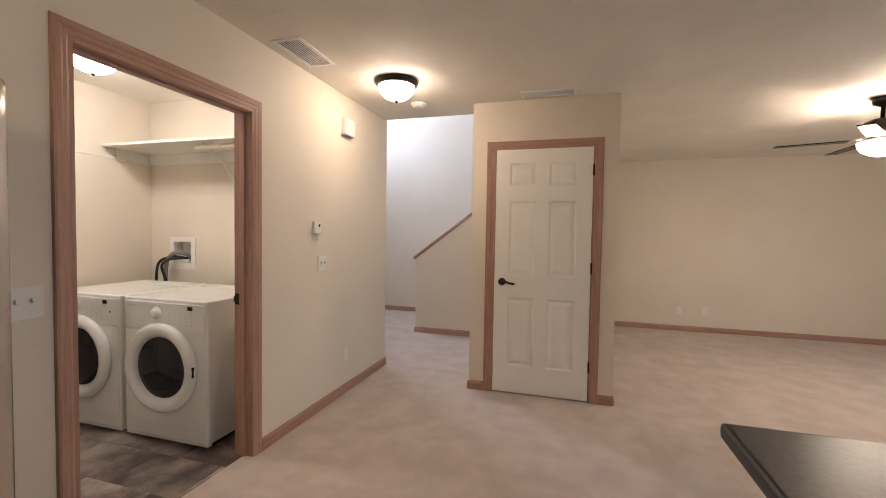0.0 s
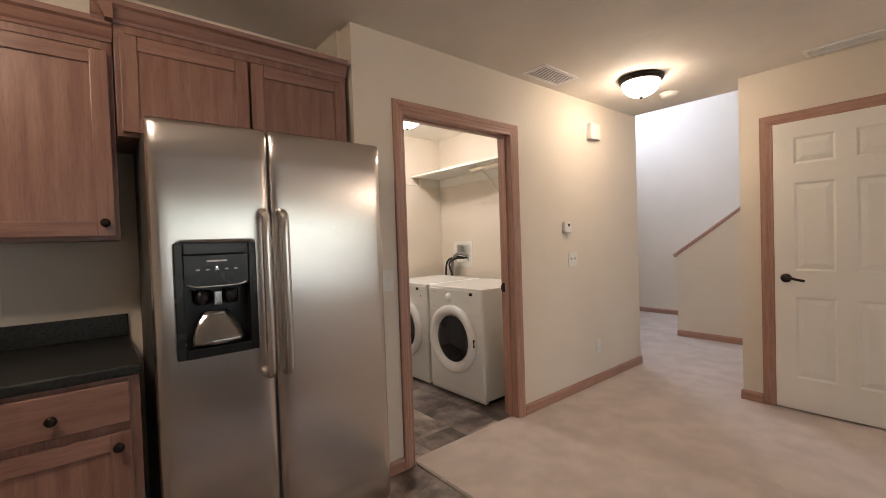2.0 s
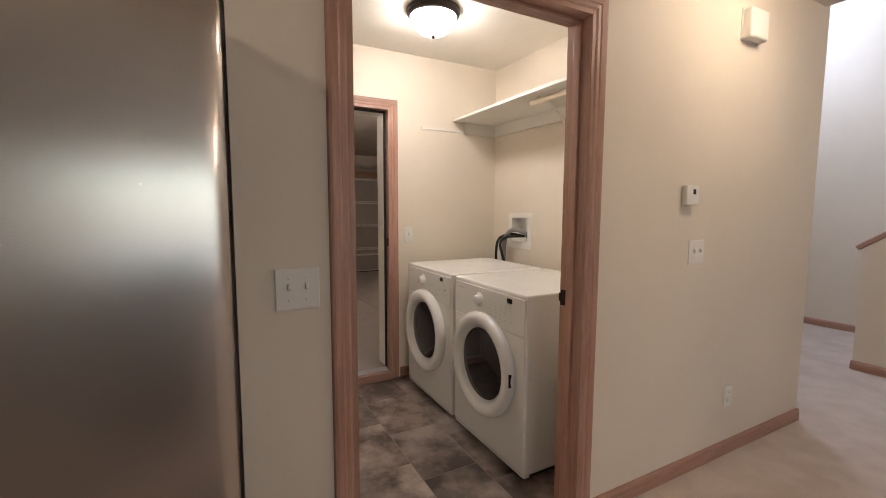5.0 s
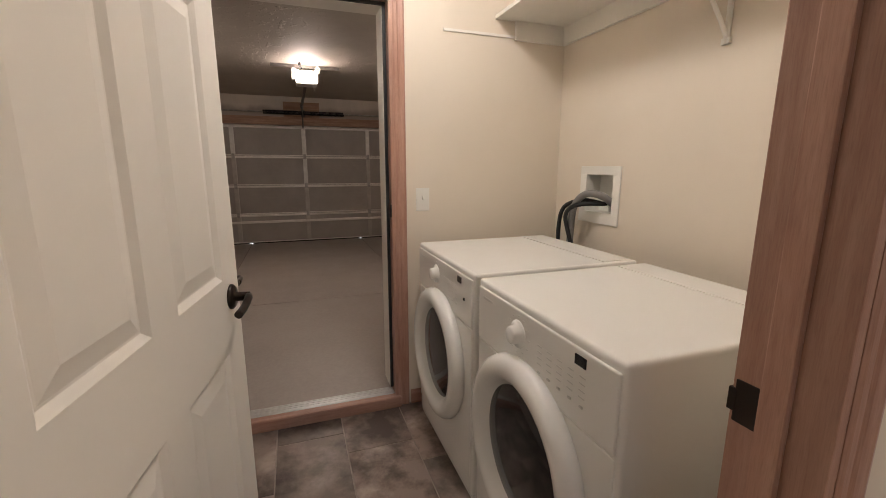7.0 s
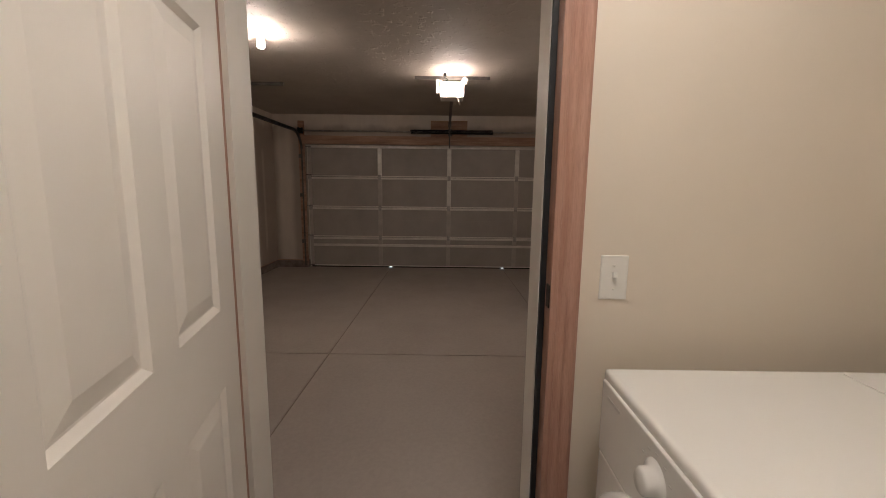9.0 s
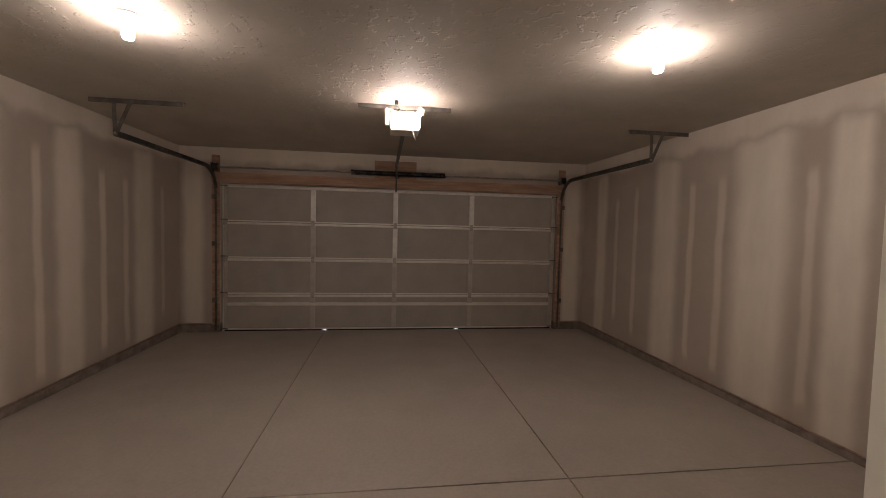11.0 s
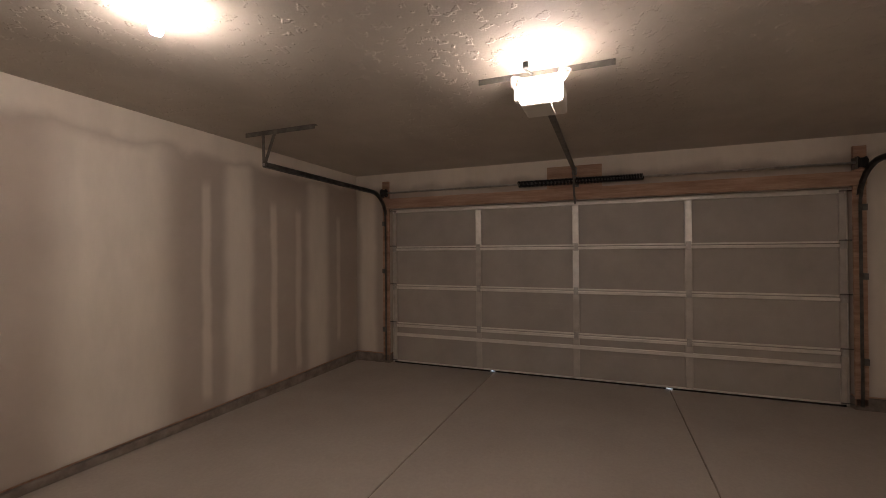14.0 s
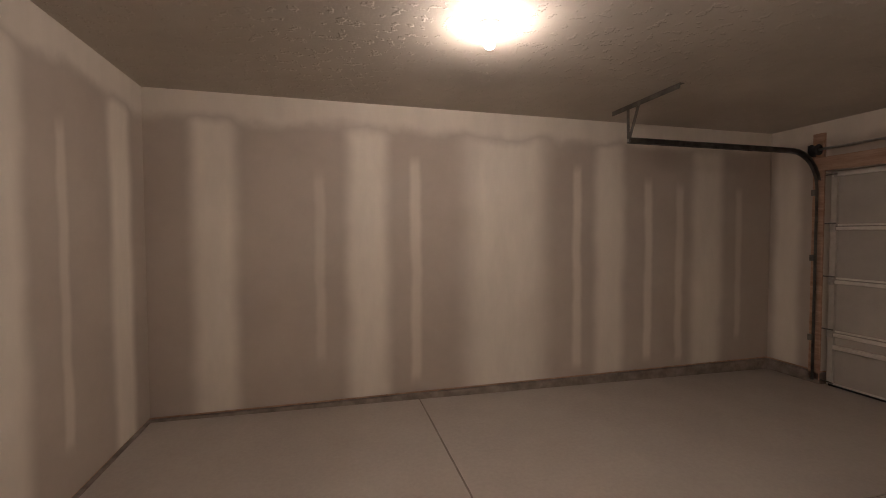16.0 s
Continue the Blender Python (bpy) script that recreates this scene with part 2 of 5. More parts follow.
# ---- mesh helpers ----
def box(bm, x0, x1, y0, y1, z0, z1):
    vs = [bm.verts.new(p) for p in ((x0, y0, z0), (x1, y0, z0), (x1, y1, z0), (x0, y1, z0),
                                    (x0, y0, z1), (x1, y0, z1), (x1, y1, z1), (x0, y1, z1))]
    for f in ((0, 3, 2, 1), (4, 5, 6, 7), (0, 1, 5, 4), (1, 2, 6, 5), (2, 3, 7, 6), (3, 0, 4, 7)):
        bm.faces.new([vs[i] for i in f])
    return bm


def boxes(*dims, bevel=0.0, seg=2):
    bm = bmesh.new()
    for d in dims:
        box(bm, *d)
    if bevel:
        bmesh.ops.bevel(bm, geom=list(bm.edges), offset=bevel, segments=seg, affect="EDGES", profile=0.6)
    return bm


def lathe(profile, steps=32, m=None):
    """(radius, height) pairs turned round z, then moved by m."""
    bm = bmesh.new()
    rings = []
    for r, h in profile:
        if r < 1e-5:
            rings.append([bm.verts.new((0, 0, h))] * steps)
        else:
            rings.append([bm.verts.new((r * math.cos(2 * math.pi * i / steps), r * math.sin(2 * math.pi * i / steps), h))
                          for i in range(steps)])
    for lo, hi in zip(rings, rings[1:]):
        for i in range(steps):
            j = (i + 1) % steps
            vs = []
            for v in (lo[i], lo[j], hi[j], hi[i]):
                if v not in vs:
                    vs.append(v)
            if len(vs) > 2:
                bm.faces.new(vs)
    bmesh.ops.recalc_face_normals(bm, faces=bm.faces)
    for f in bm.faces:
        f.smooth = True
    if m:
        bm.transform(m)
    return bm


def tube(points, radius, steps=10, closed_ends=True):
    """A round bar along points, smoothed between them."""
    pts = [Vector(p) for p in points]
    fine = []
    if len(pts) > 2:
        ext = [2 * pts[0] - pts[1]] + pts + [2 * pts[-1] - pts[-2]]
        for i in range(1, len(ext) - 2):
            for k in range(6):
                t = k / 6
                p0, p1, p2, p3 = ext[i - 1:i + 3]
                fine.append(0.5 * (2 * p1 + (p2 - p0) * t + (2 * p0 - 5 * p1 + 4 * p2 - p3) * t * t + (3 * p1 - p0 - 3 * p2 + p3) * t ** 3))
        fine.append(pts[-1])
    else:
        fine = pts
    bm = bmesh.new()
    rings = []
    side = None
    for i, p in enumerate(fine):
        d = (fine[min(i + 1, len(fine) - 1)] - fine[max(i - 1, 0)]).normalized()
        if side is None:
            side = d.orthogonal().normalized()
        side = (side - d * side.dot(d)).normalized()
        up = d.cross(side)
        rings.append([bm.verts.new(p + radius * (side * math.cos(2 * math.pi * k / steps) + up * math.sin(2 * math.pi * k / steps)))
                      for k in range(steps)])
    for lo, hi in zip(rings, rings[1:]):
        for k in range(steps):
            bm.faces.new((lo[k], lo[(k + 1) % steps], hi[(k + 1) % steps], hi[k])).smooth = True
    if closed_ends:
        bm.faces.new(list(reversed(rings[0])))
        bm.faces.new(rings[-1])
    return bm


def sweep(outline, a, b):
    """An outline of (u, v) carried from a to b: u lies level, square to the way, v upwards (or along x for an upright way)."""
    a, b = Vector(a), Vector(b)
    d = (b - a).normalized()
    up = Vector((0, 0, 1)) if abs(d.z) < 0.9 else Vector((1, 0, 0))
    side = up.cross(d).normalized()
    up = d.cross(side)
    bm = bmesh.new()
    r0 = [bm.verts.new(a + side * u + up * v) for u, v in outline]
    r1 = [bm.verts.new(b + side * u + up * v) for u, v in outline]
    n = len(outline)
    for i in range(n):
        bm.faces.new((r0[i], r0[(i + 1) % n], r1[(i + 1) % n], r1[i]))
    bm.faces.new(list(reversed(r0)))
    bm.faces.new(r1)
    bmesh.ops.recalc_face_normals(bm, faces=bm.faces)
    return bm


def join(*bms):
    out = bmesh.new()
    for b in bms:
        me = bpy.data.meshes.new("join")
        b.to_mesh(me)
        b.free()
        out.from_mesh(me)
        bpy.data.meshes.remove(me)
    return out


def solid(name, bm, material, label="", category="", group="", kind="", at=None):
    me = bpy.data.meshes.new(name)
    bm.to_mesh(me)
    bm.free()
    me.materials.append(material)
    ob = new(name, me)
    if at is not None:
        ob.matrix_world = at
    return tagged(ob, label, category, group, kind)


def structure(name, bm, material, label="", category=""):
    return solid(name, bm, material, label, category, "", "structure")


def part(name, bm, material, parent, label=""):
    ob = solid(name, bm, material, label)
    ob.parent = parent
    return ob


def thing(name, label, category, group="", at=None):
    ob = new(name)
    ob.empty_display_size = 0.1
    if at is not None:
        ob.matrix_world = at
    return tagged(ob, label, category, group)


def wall(name, x0, x1, y0, y1, z0, z1, material, hole=None, axis="y", label="", category="wall"):
    """A wall with one opening (from, to, bottom, top) along the axis."""
    if hole is None:
        return structure(name, boxes((x0, x1, y0, y1, z0, z1)), material, label, category)
    a, b, lo, hi = hole
    dims = []
    if axis == "y":
        dims = [(x0, x1, y0, a, z0, z1), (x0, x1, b, y1, z0, z1), (x0, x1, a, b, hi, z1)]
        if lo > z0:
            dims.append((x0, x1, a, b, z0, lo))
    else:
        dims = [(x0, a, y0, y1, z0, z1), (b, x1, y0, y1, z0, z1), (a, b, y0, y1, hi, z1)]
        if lo > z0:
            dims.append((a, b, y0, y1, z0, lo))
    return structure(name, boxes(*dims), material, label, category)


# ---- structure ----
CEILING, GCEILING = 2.44, 2.47
LX0, LX1, LY0, LY1 = -1.77, -0.12, 1.18, 3.11
GX0, GX1, GY0, GY1 = -8.0, -1.96, -1.035, 4.91
OPEN_A, OPEN_B, HEAD, HEAD_LAUNDRY, HEAD_GARAGE = 1.376, 2.322, 2.045, 2.036, 2.03
GE_A, GE_B = 1.30, 2.18

wall("wall_laundry_hall", LX1, 0, 1.08, 4.17, 0, CEILING + 0.1, PAINT, (OPEN_A, OPEN_B, 0, HEAD_LAUNDRY), label="cream painted wall with the laundry doorway")
wall("wall_laundry_south", LX0, LX1, 1.08, LY0, 0, CEILING, PAINT, label="cream painted laundry wall")
wall("wall_laundry_north", LX0, LX1, LY1, LY1 + 0.1, 0, CEILING, PAINT, (-1.545, -1.285, 1.01, 1.255), "x", "cream painted wall behind the washer and dryer")
wall("wall_laundry_garage", -1.86, LX0, GY0, GY1, 0, CEILING, PAINT, (GE_A, GE_B, 0.05, HEAD_GARAGE), label="cream painted wall with the garage doorway")
wall("wall_entry_south", -1.9, LX1, 4.07, 4.17, 0, 2.55, PAINT, label="cream painted entry wall")
wall("wall_entry_west", -2.0, -1.9, 4.07, 7.1, -0.1, 5.1, PAINT, (5.3, 6.5, 3.0, 4.4), label="pale painted stairwell wall with a high window")
wall("wall_north", -2.0, 6.7, 7.0, 7.1, 0, 5.1, PAINT, label="cream painted far wall of the living room and stairwell")
wall("wall_stair_upper_south", -1.9, 2.12, 4.12, 4.22, CEILING + 0.1, 5.1, PAINT, label="pale painted upper stairwell wall")
wall("wall_stair_east", 2.02, 2.12, 3.92, 7.0, 0, 5.1, PAINT, label="cream painted wall beside the stairs")
wall("wall_closet_front", 0.96, 2.12, 3.81, 3.92, 0, CEILING, PAINT, (1.15, 1.945, 0, HEAD), "x", "cream painted closet wall with a door")
wall("wall_closet_side", 0.96, 1.06, 3.92, 5.6, 0, CEILING + 0.09, PAINT, label="cream painted closet side wall")
wall("wall_kitchen_back", -0.5, -0.4, -2.7, 1.08, 0, CEILING, PAINT, label="grey-cream painted kitchen wall")
wall("wall_alcove", -0.5, LX1, 1.06, 1.08, 0, CEILING, PAINT, label="cream painted end of the refrigerator alcove")
wall("wall_south", -0.5, 6.7, -2.7, -2.6, 0, CEILING, PAINT, label="cream painted wall")
wall("wall_east", 6.6, 6.7, -2.6, 7.0, 0, CEILING, PAINT, (0.0, 5.2, 0.3, 1.95), label="cream painted wall with a wide window")

structure("ceiling", boxes((-0.5, 6.7, -2.7, 4.12, CEILING, CEILING + 0.1), (2.12, 6.6, 4.12, 7.0, CEILING, CEILING + 0.1)), CEIL, "textured cream ceiling", "ceiling")
structure("ceiling_laundry", boxes((-1.86, LX1, LY0, LY1, 2.43, 2.45)), CEIL, "textured cream laundry ceiling", "ceiling")
structure("ceiling_stairwell", boxes((-2.0, 2.12, 4.12, 7.1, 5.1, 5.2)), CEIL, "pale stairwell ceiling", "ceiling")
structure("ceiling_garage", boxes((-8.2, -1.86, GY0 - 0.1, GY1 + 0.1, GCEILING, GCEILING + 0.1)), GCEIL, "knockdown textured bare garage ceiling", "ceiling")

structure("floor_carpet", boxes((-0.06, 6.6, 1.42, 7.0, -0.1, 0.0), (-1.9, -0.06, 4.17, 7.0, -0.1, 0.0)), CARPET, "mottled beige cut-pile carpet", "carpet")
floor_vinyl = structure("floor_vinyl", boxes((-0.5, 6.6, -2.6, 1.42, -0.1, -0.006), (-1.86, -0.06, LY0 - 0.05, LY1, -0.1, -0.006)), GROUT, "brown stone-look vinyl tile floor", "floor")
strip = structure("transition_strip", boxes((0.0, 2.1, 1.405, 1.425, -0.01, 0.004), bevel=0.003), GROUT, "thin floor transition strip", "trim")

# garage shell: one sloping slab, cut in three lanes and crossed by joints
SLOPE0, SLOPE1 = -0.13, -0.03


def gz(x):
    return SLOPE0 + (SLOPE1 - SLOPE0) * (x - GX0) / (GX1 - GX0)


def slab(x0, x1, y0, y1, top=0.0):
    bm = bmesh.new()
    box(bm, x0, x1, y0, y1, -0.3, 0)
    for v in bm.verts:
        if v.co.z > -0.1:
            v.co.z = gz(v.co.x) + top
    return bm


garage_floor = structure("floor_garage", slab(GX0 - 0.1, -1.862, GY0 - 0.1, GY1 + 0.1, -0.008), CURB, "smooth grey concrete garage floor with control joints", "floor")
ground = structure("ground", boxes((-1500, -8.09, -1500, 1500, -0.5, -0.15)), DRIVE, "pale concrete driveway outside", "ground")

SOUTH_BANDS = [(-2.43, 0.15, 0.0, 2.3, 1.0), (-3.60, 0.16, 0.0, 2.3, 1.0), (-4.86, 0.38, 0.0, 2.3, 1.0), (-5.95, 0.15, 0.0, 2.3, 0.9), (-7.14, 0.18, 0.0, 2.3, 0.9),
               (-3.21, 0.03, 0.4, 1.9, 0.5), (-4.01, 0.035, 0.15, 2.05, 0.8), (-5.59, 0.035, 0.15, 2.05, 0.9), (-6.40, 0.035, 0.15, 1.95, 0.9), (-6.78, 0.035, 0.15, 1.95, 0.7), (-7.56, 0.03, 0.3, 1.9, 0.6)]
NORTH_BANDS = [(-2.6, 0.3, 0.0, 2.3, 1.0), (-3.4, 0.14, 0.0, 2.3, 1.0), (-4.17, 0.12, 0.0, 2.3, 1.0), (-4.85, 0.25, 0.0, 2.3, 1.0), (-6.05, 0.19, 0.0, 2.3, 0.9), (-7.45, 0.12, 0.0, 2.3, 0.8),
               (-4.42, 0.03, 0.2, 2.0, 0.7), (-5.27, 0.035, 0.2, 2.0, 0.8), (-5.65, 0.03, 0.2, 2.0, 0.8), (-6.62, 0.03, 0.2, 2.0, 0.7), (-7.05, 0.03, 0.3, 1.9, 0.7)]
EAST_BANDS = [(-0.68, 0.13, 0.0, 2.3, 1.0), (0.40, 0.15, 0.0, 2.3, 0.9), (-0.05, 0.03, 0.3, 2.0, 0.7), (3.0, 0.2, 0.0, 2.3, 1.0), (4.2, 0.2, 0.0, 2.3, 1.0)]
WEST_BANDS = [(-0.85, 0.12, 0.0, 2.3, 0.9), (4.7, 0.12, 0.0, 2.3, 0.9), (-0.52, 0.05, 0.0, 2.3, 0.8)]
wall("wall_garage_south", GX0 - 0.2, -1.86, GY0 - 0.12, GY0, 0.0, GCEILING, drywall("drywall_south", 0, SOUTH_BANDS), label="bare taped drywall garage wall with pale joint compound bands")
wall("wall_garage_north", GX0 - 0.2, -1.86, GY1, GY1 + 0.12, 0.0, GCEILING, drywall("drywall_north", 0, NORTH_BANDS), label="bare taped drywall garage wall with pale joint compound bands")
wall("wall_garage_east", GX1, -1.86, GY0, GY1, 0.0, GCEILING, drywall("drywall_east", 1, EAST_BANDS), (GE_A, GE_B, 0.0, HEAD_GARAGE), label="bare taped drywall wall beside the house doorway")
wall("wall_garage_west", GX0 - 0.12, GX0, GY0, GY1, 0.0, GCEILING, drywall("drywall_west", 1, WEST_BANDS), (-0.50, 4.46, -0.2, 1.98), label="bare drywall round the overhead garage door")
for name, d in (("curb_south", (GX0 - 0.1, -1.86, GY0 - 0.12, GY0 + 0.02)), ("curb_north", (GX0 - 0.1, -1.86, GY1 - 0.02, GY1 + 0.12)),
                ("curb_west_a", (GX0 - 0.12, GX0 + 0.02, GY0 + 0.02, -0.50)), ("curb_west_b", (GX0 - 0.12, GX0 + 0.02, 4.46, GY1 - 0.02)),
                ("curb_east_a", (GX1 - 0.012, -1.86, GY0 + 0.02, GE_A)), ("curb_east_b", (GX1 - 0.012, -1.86, GE_B, GY1 - 0.02))):
    structure(name, boxes((*d, -0.3, -0.018), bevel=0.006), CURB, "rough concrete foundation curb", "curb")

for name, d in (("sill_plate_south", (GX0 - 0.1, -1.86, GY0 - 0.1, GY0 - 0.012)), ("sill_plate_north", (GX0 - 0.1, -1.86, GY1 + 0.012, GY1 + 0.1)),
                ("sill_plate_west_a", (GX0 - 0.1, GX0 - 0.012, GY0 - 0.01, -0.51)), ("sill_plate_west_b", (GX0 - 0.1, GX0 - 0.012, 4.47, GY1 + 0.01)),
                ("sill_plate_east_a", (GX1 + 0.012, -1.865, GY0 - 0.01, GE_A - 0.01)), ("sill_plate_east_b", (GX1 + 0.012, -1.865, GE_B + 0.01, GY1 + 0.01))):
    structure(name, boxes((*d, -0.017, -0.001)), LUMBER, "dark lumber sill plate in the gap under the drywall", "sill plate")

# doorway trim
def casing(name, plane, a, b, head, out, axis="y", w=0.065, bottom=0.0, label="reddish stained wood door casing"):
    """Two legs and a head round an opening, standing proud of the plane towards out."""
    t = thing(name, label, "trim")
    t["kind"] = "structure"
    prof = ((0.0, 0.005), (0.008, 0.008), (0.02, 0.008), (0.026, 0.011), (w - 0.012, 0.013), (w - 0.004, 0.011), (w, 0.0))

    def strip_of(points):
        # profile along u with depth outward
        bm = bmesh.new()
        rings = []
        for base, way in points:
            ring = []
            for u, d in prof + ((w, -0.001), (0.0, -0.001)):
                ring.append(bm.verts.new(base(u, d)))
            rings.append(ring)
        n = len(rings[0])
        for r0, r1 in zip(rings, rings[1:]):
            for i in range(n):
                bm.faces.new((r0[i], r0[(i + 1) % n], r1[(i + 1) % n], r1[i]))
        bm.faces.new(rings[0])
        bm.faces.new(list(reversed(rings[-1])))
        bmesh.ops.recalc_face_normals(bm, faces=bm.faces)
        return bm

    def place(s, z, d):
        return (plane + out * d, s, z) if axis == "y" else (s, plane + out * d, z)

    part("casing_leg", strip_of([(lambda u, d: place(a - u, bottom, d), 0), (lambda u, d: place(a - u, head + u, d), 0)]), TRIM, t)
    part("casing_leg", strip_of([(lambda u, d: place(b + u, bottom, d), 0), (lambda u, d: place(b + u, head + u, d), 0)]), TRIM, t)
    part("casing_head", strip_of([(lambda u, d: place(a - u, head + u, d), 0), (lambda u, d: place(b + u, head + u, d), 0)]), TRIM_Y if axis == "y" else TRIM_X, t)
    return t


c = casing("door_frame_1", 0.0, OPEN_A, OPEN_B, HEAD_LAUNDRY, 1, w=0.058)
J = 0.018
part("jamb", boxes((LX1 - 0.004, 0.004, OPEN_A - 0.001, OPEN_A + J, 0.0, HEAD_LAUNDRY), bevel=0.002), TRIM, c)
part("jamb", boxes((LX1 - 0.004, 0.004, OPEN_B - J, OPEN_B + 0.001, 0.0, HEAD_LAUNDRY), bevel=0.002), TRIM, c)
part("jamb_head", boxes((LX1 - 0.004, 0.004, OPEN_A + J, OPEN_B - J, HEAD_LAUNDRY - J, HEAD_LAUNDRY + 0.001), bevel=0.002), TRIM_Y, c)
part("door_stop", boxes((-0.08, -0.045, OPEN_B - J - 0.012, OPEN_B - J, 0, HEAD_LAUNDRY - J), bevel=0.002), TRIM, c)
part("door_stop", boxes((-0.08, -0.045, OPEN_A + J, OPEN_B - J, HEAD_LAUNDRY - J - 0.012, HEAD_LAUNDRY - J), bevel=0.002), TRIM_Y, c)
part("strike_plate", boxes((-0.118, -0.082, OPEN_B - J - 0.003, OPEN_B - J + 0.001, 0.90, 0.965), (-0.127, -0.115, OPEN_B - J - 0.004, OPEN_B - J + 0.02, 0.915, 0.95), bevel=0.001), BRONZE, c, "dark bronze strike plate")
casing("door_frame_2", LX1, OPEN_A, OPEN_B, HEAD_LAUNDRY, -1, w=0.058)

c = casing("door_frame_3", LX0, GE_A, GE_B, HEAD_GARAGE, 1, w=0.058)
part("jamb", boxes((GX1 - 0.004, LX0 + 0.004, GE_B - J, GE_B + 0.001, 0.05, HEAD_GARAGE), bevel=0.002), TRIM, c)
part("jamb", boxes((GX1 - 0.004, LX0 + 0.004, GE_A - 0.001, GE_A + J, 0.05, HEAD_GARAGE), bevel=0.002), TRIM, c)
part("jamb_head", boxes((GX1 - 0.004, LX0 + 0.004, GE_A + J, GE_B - J, HEAD_GARAGE - J, HEAD_GARAGE + 0.001), bevel=0.002), TRIM_Y, c)
part("weatherstrip", boxes((-1.835, -1.822, GE_B - J - 0.014, GE_B - J, 0.08, HEAD_GARAGE - J), (-1.835, -1.822, GE_A + J, GE_B - J, HEAD_GARAGE - J - 0.014, HEAD_GARAGE - J)), MATTBLACK, c, "black weatherstrip")
part("outer_stop", boxes((GX1 - 0.002, -1.838, GE_B - J - 0.016, GE_B - J, 0.08, HEAD_GARAGE - J), (GX1 - 0.002, -1.838, GE_A + J, GE_A + J + 0.016, 0.08, HEAD_GARAGE - J), (GX1 - 0.002, -1.838, GE_A + J, GE_B - J, HEAD_GARAGE - J - 0.016, HEAD_GARAGE - J)), SHELFWHITE, c, "white painted outer stop")
part("strike_plate", boxes((-1.80, -1.772, GE_B - J - 0.003, GE_B - J + 0.001, 1.02, 1.08)), BRONZE, c, "dark bronze strike plate")
sill = thing("threshold", "aluminium door threshold on a stained wood riser", "threshold")
part("riser", boxes((-1.80, LX0 + 0.022, GE_A - 0.01, GE_B + 0.01, -0.006, 0.056), bevel=0.008), TRIM_Y, sill, "stained wood riser")
part("plate", boxes((-1.862, LX0 - 0.022, GE_A + J, GE_B - J, 0.03, 0.062), bevel=0.005), ALU, sill, "ribbed bare aluminium plate")
for i in range(3):
    part("rib", boxes((-1.852 + i * 0.018, -1.847 + i * 0.018, GE_A + J + 0.005, GE_B - J - 0.005, 0.061, 0.065)), ALU, sill)

c = casing("door_frame_4", 3.81, 1.15, 1.945, HEAD, -1, "x")
part("jamb", boxes((1.149, 1.163, 3.805, 3.92, 0, HEAD)), TRIM, c)
part("jamb", boxes((1.935, 1.946, 3.805, 3.92, 0, HEAD)), TRIM, c)
part("jamb_head", boxes((1.163, 1.935, 3.805, 3.92, HEAD - 0.008, HEAD + 0.001)), TRIM_X, c)


def baseboard(name, a, b, h=0.075):
    """A moulded skirting along a wall; it stands to the left of the way from a to b."""
    bm = sweep(((0.0, 0.0), (0.013, 0.0), (0.013, h - 0.018), (0.008, h - 0.006), (0.004, h), (0.0, h)), (*a, 0.0), (*b, 0.0))
    along_y = abs(b[1] - a[1]) > abs(b[0] - a[0])
    return structure(name, bm, TRIM_Y if along_y else TRIM_X, "reddish stained wood baseboard", "baseboard")


baseboard("baseboard_hall", (0, 4.17), (0, OPEN_B + 0.058))
baseboard("baseboard_hall_end", (0, OPEN_A - 0.058), (0, 1.08))
baseboard("baseboard_entry", (-1.9, 4.17), (0.013, 4.17))
baseboard("baseboard_north", (6.6, 7.0), (2.12, 7.0))
baseboard("baseboard_stairwell", (0.9, 7.0), (-1.9, 7.0))
baseboard("baseboard_closet_a", (1.085, 3.81), (0.96, 3.81))
baseboard("baseboard_closet_b", (2.12, 3.81), (2.01, 3.81))
baseboard("baseboard_closet_side", (0.96, 3.80), (0.96, 5.6))
baseboard("baseboard_stair_side", (2.12, 7.0), (2.12, 3.81))
baseboard("baseboard_laundry_west", (LX0, LY1), (LX0, GE_B + 0.065))
baseboard("baseboard_laundry_north", (LX1, LY1), (LX0, LY1))

# stair side wall with a sloping cap, rising behind the closet
def stair_wall():
    bm = bmesh.new()
    y0, y1 = 5.60, 5.71
    top = 1.0 + 0.76 * (1.5 + 0.2)
    pts = ((-0.2, 0), (1.5, 0), (1.5, top), (-0.2, 1.0))
    f = [bm.verts.new((x, y0, z)) for x, z in pts]
    g = [bm.verts.new((x, y1, z)) for x, z in pts]
    bm.faces.new(f)
    bm.faces.new(list(reversed(g)))
    for i in range(4):
        bm.faces.new((f[i], g[i], g[(i + 1) % 4], f[(i + 1) % 4]))
    bmesh.ops.recalc_face_normals(bm, faces=bm.faces)
    return structure("wall_stair", bm, PAINT, "cream half wall beside the stairs", "wall")


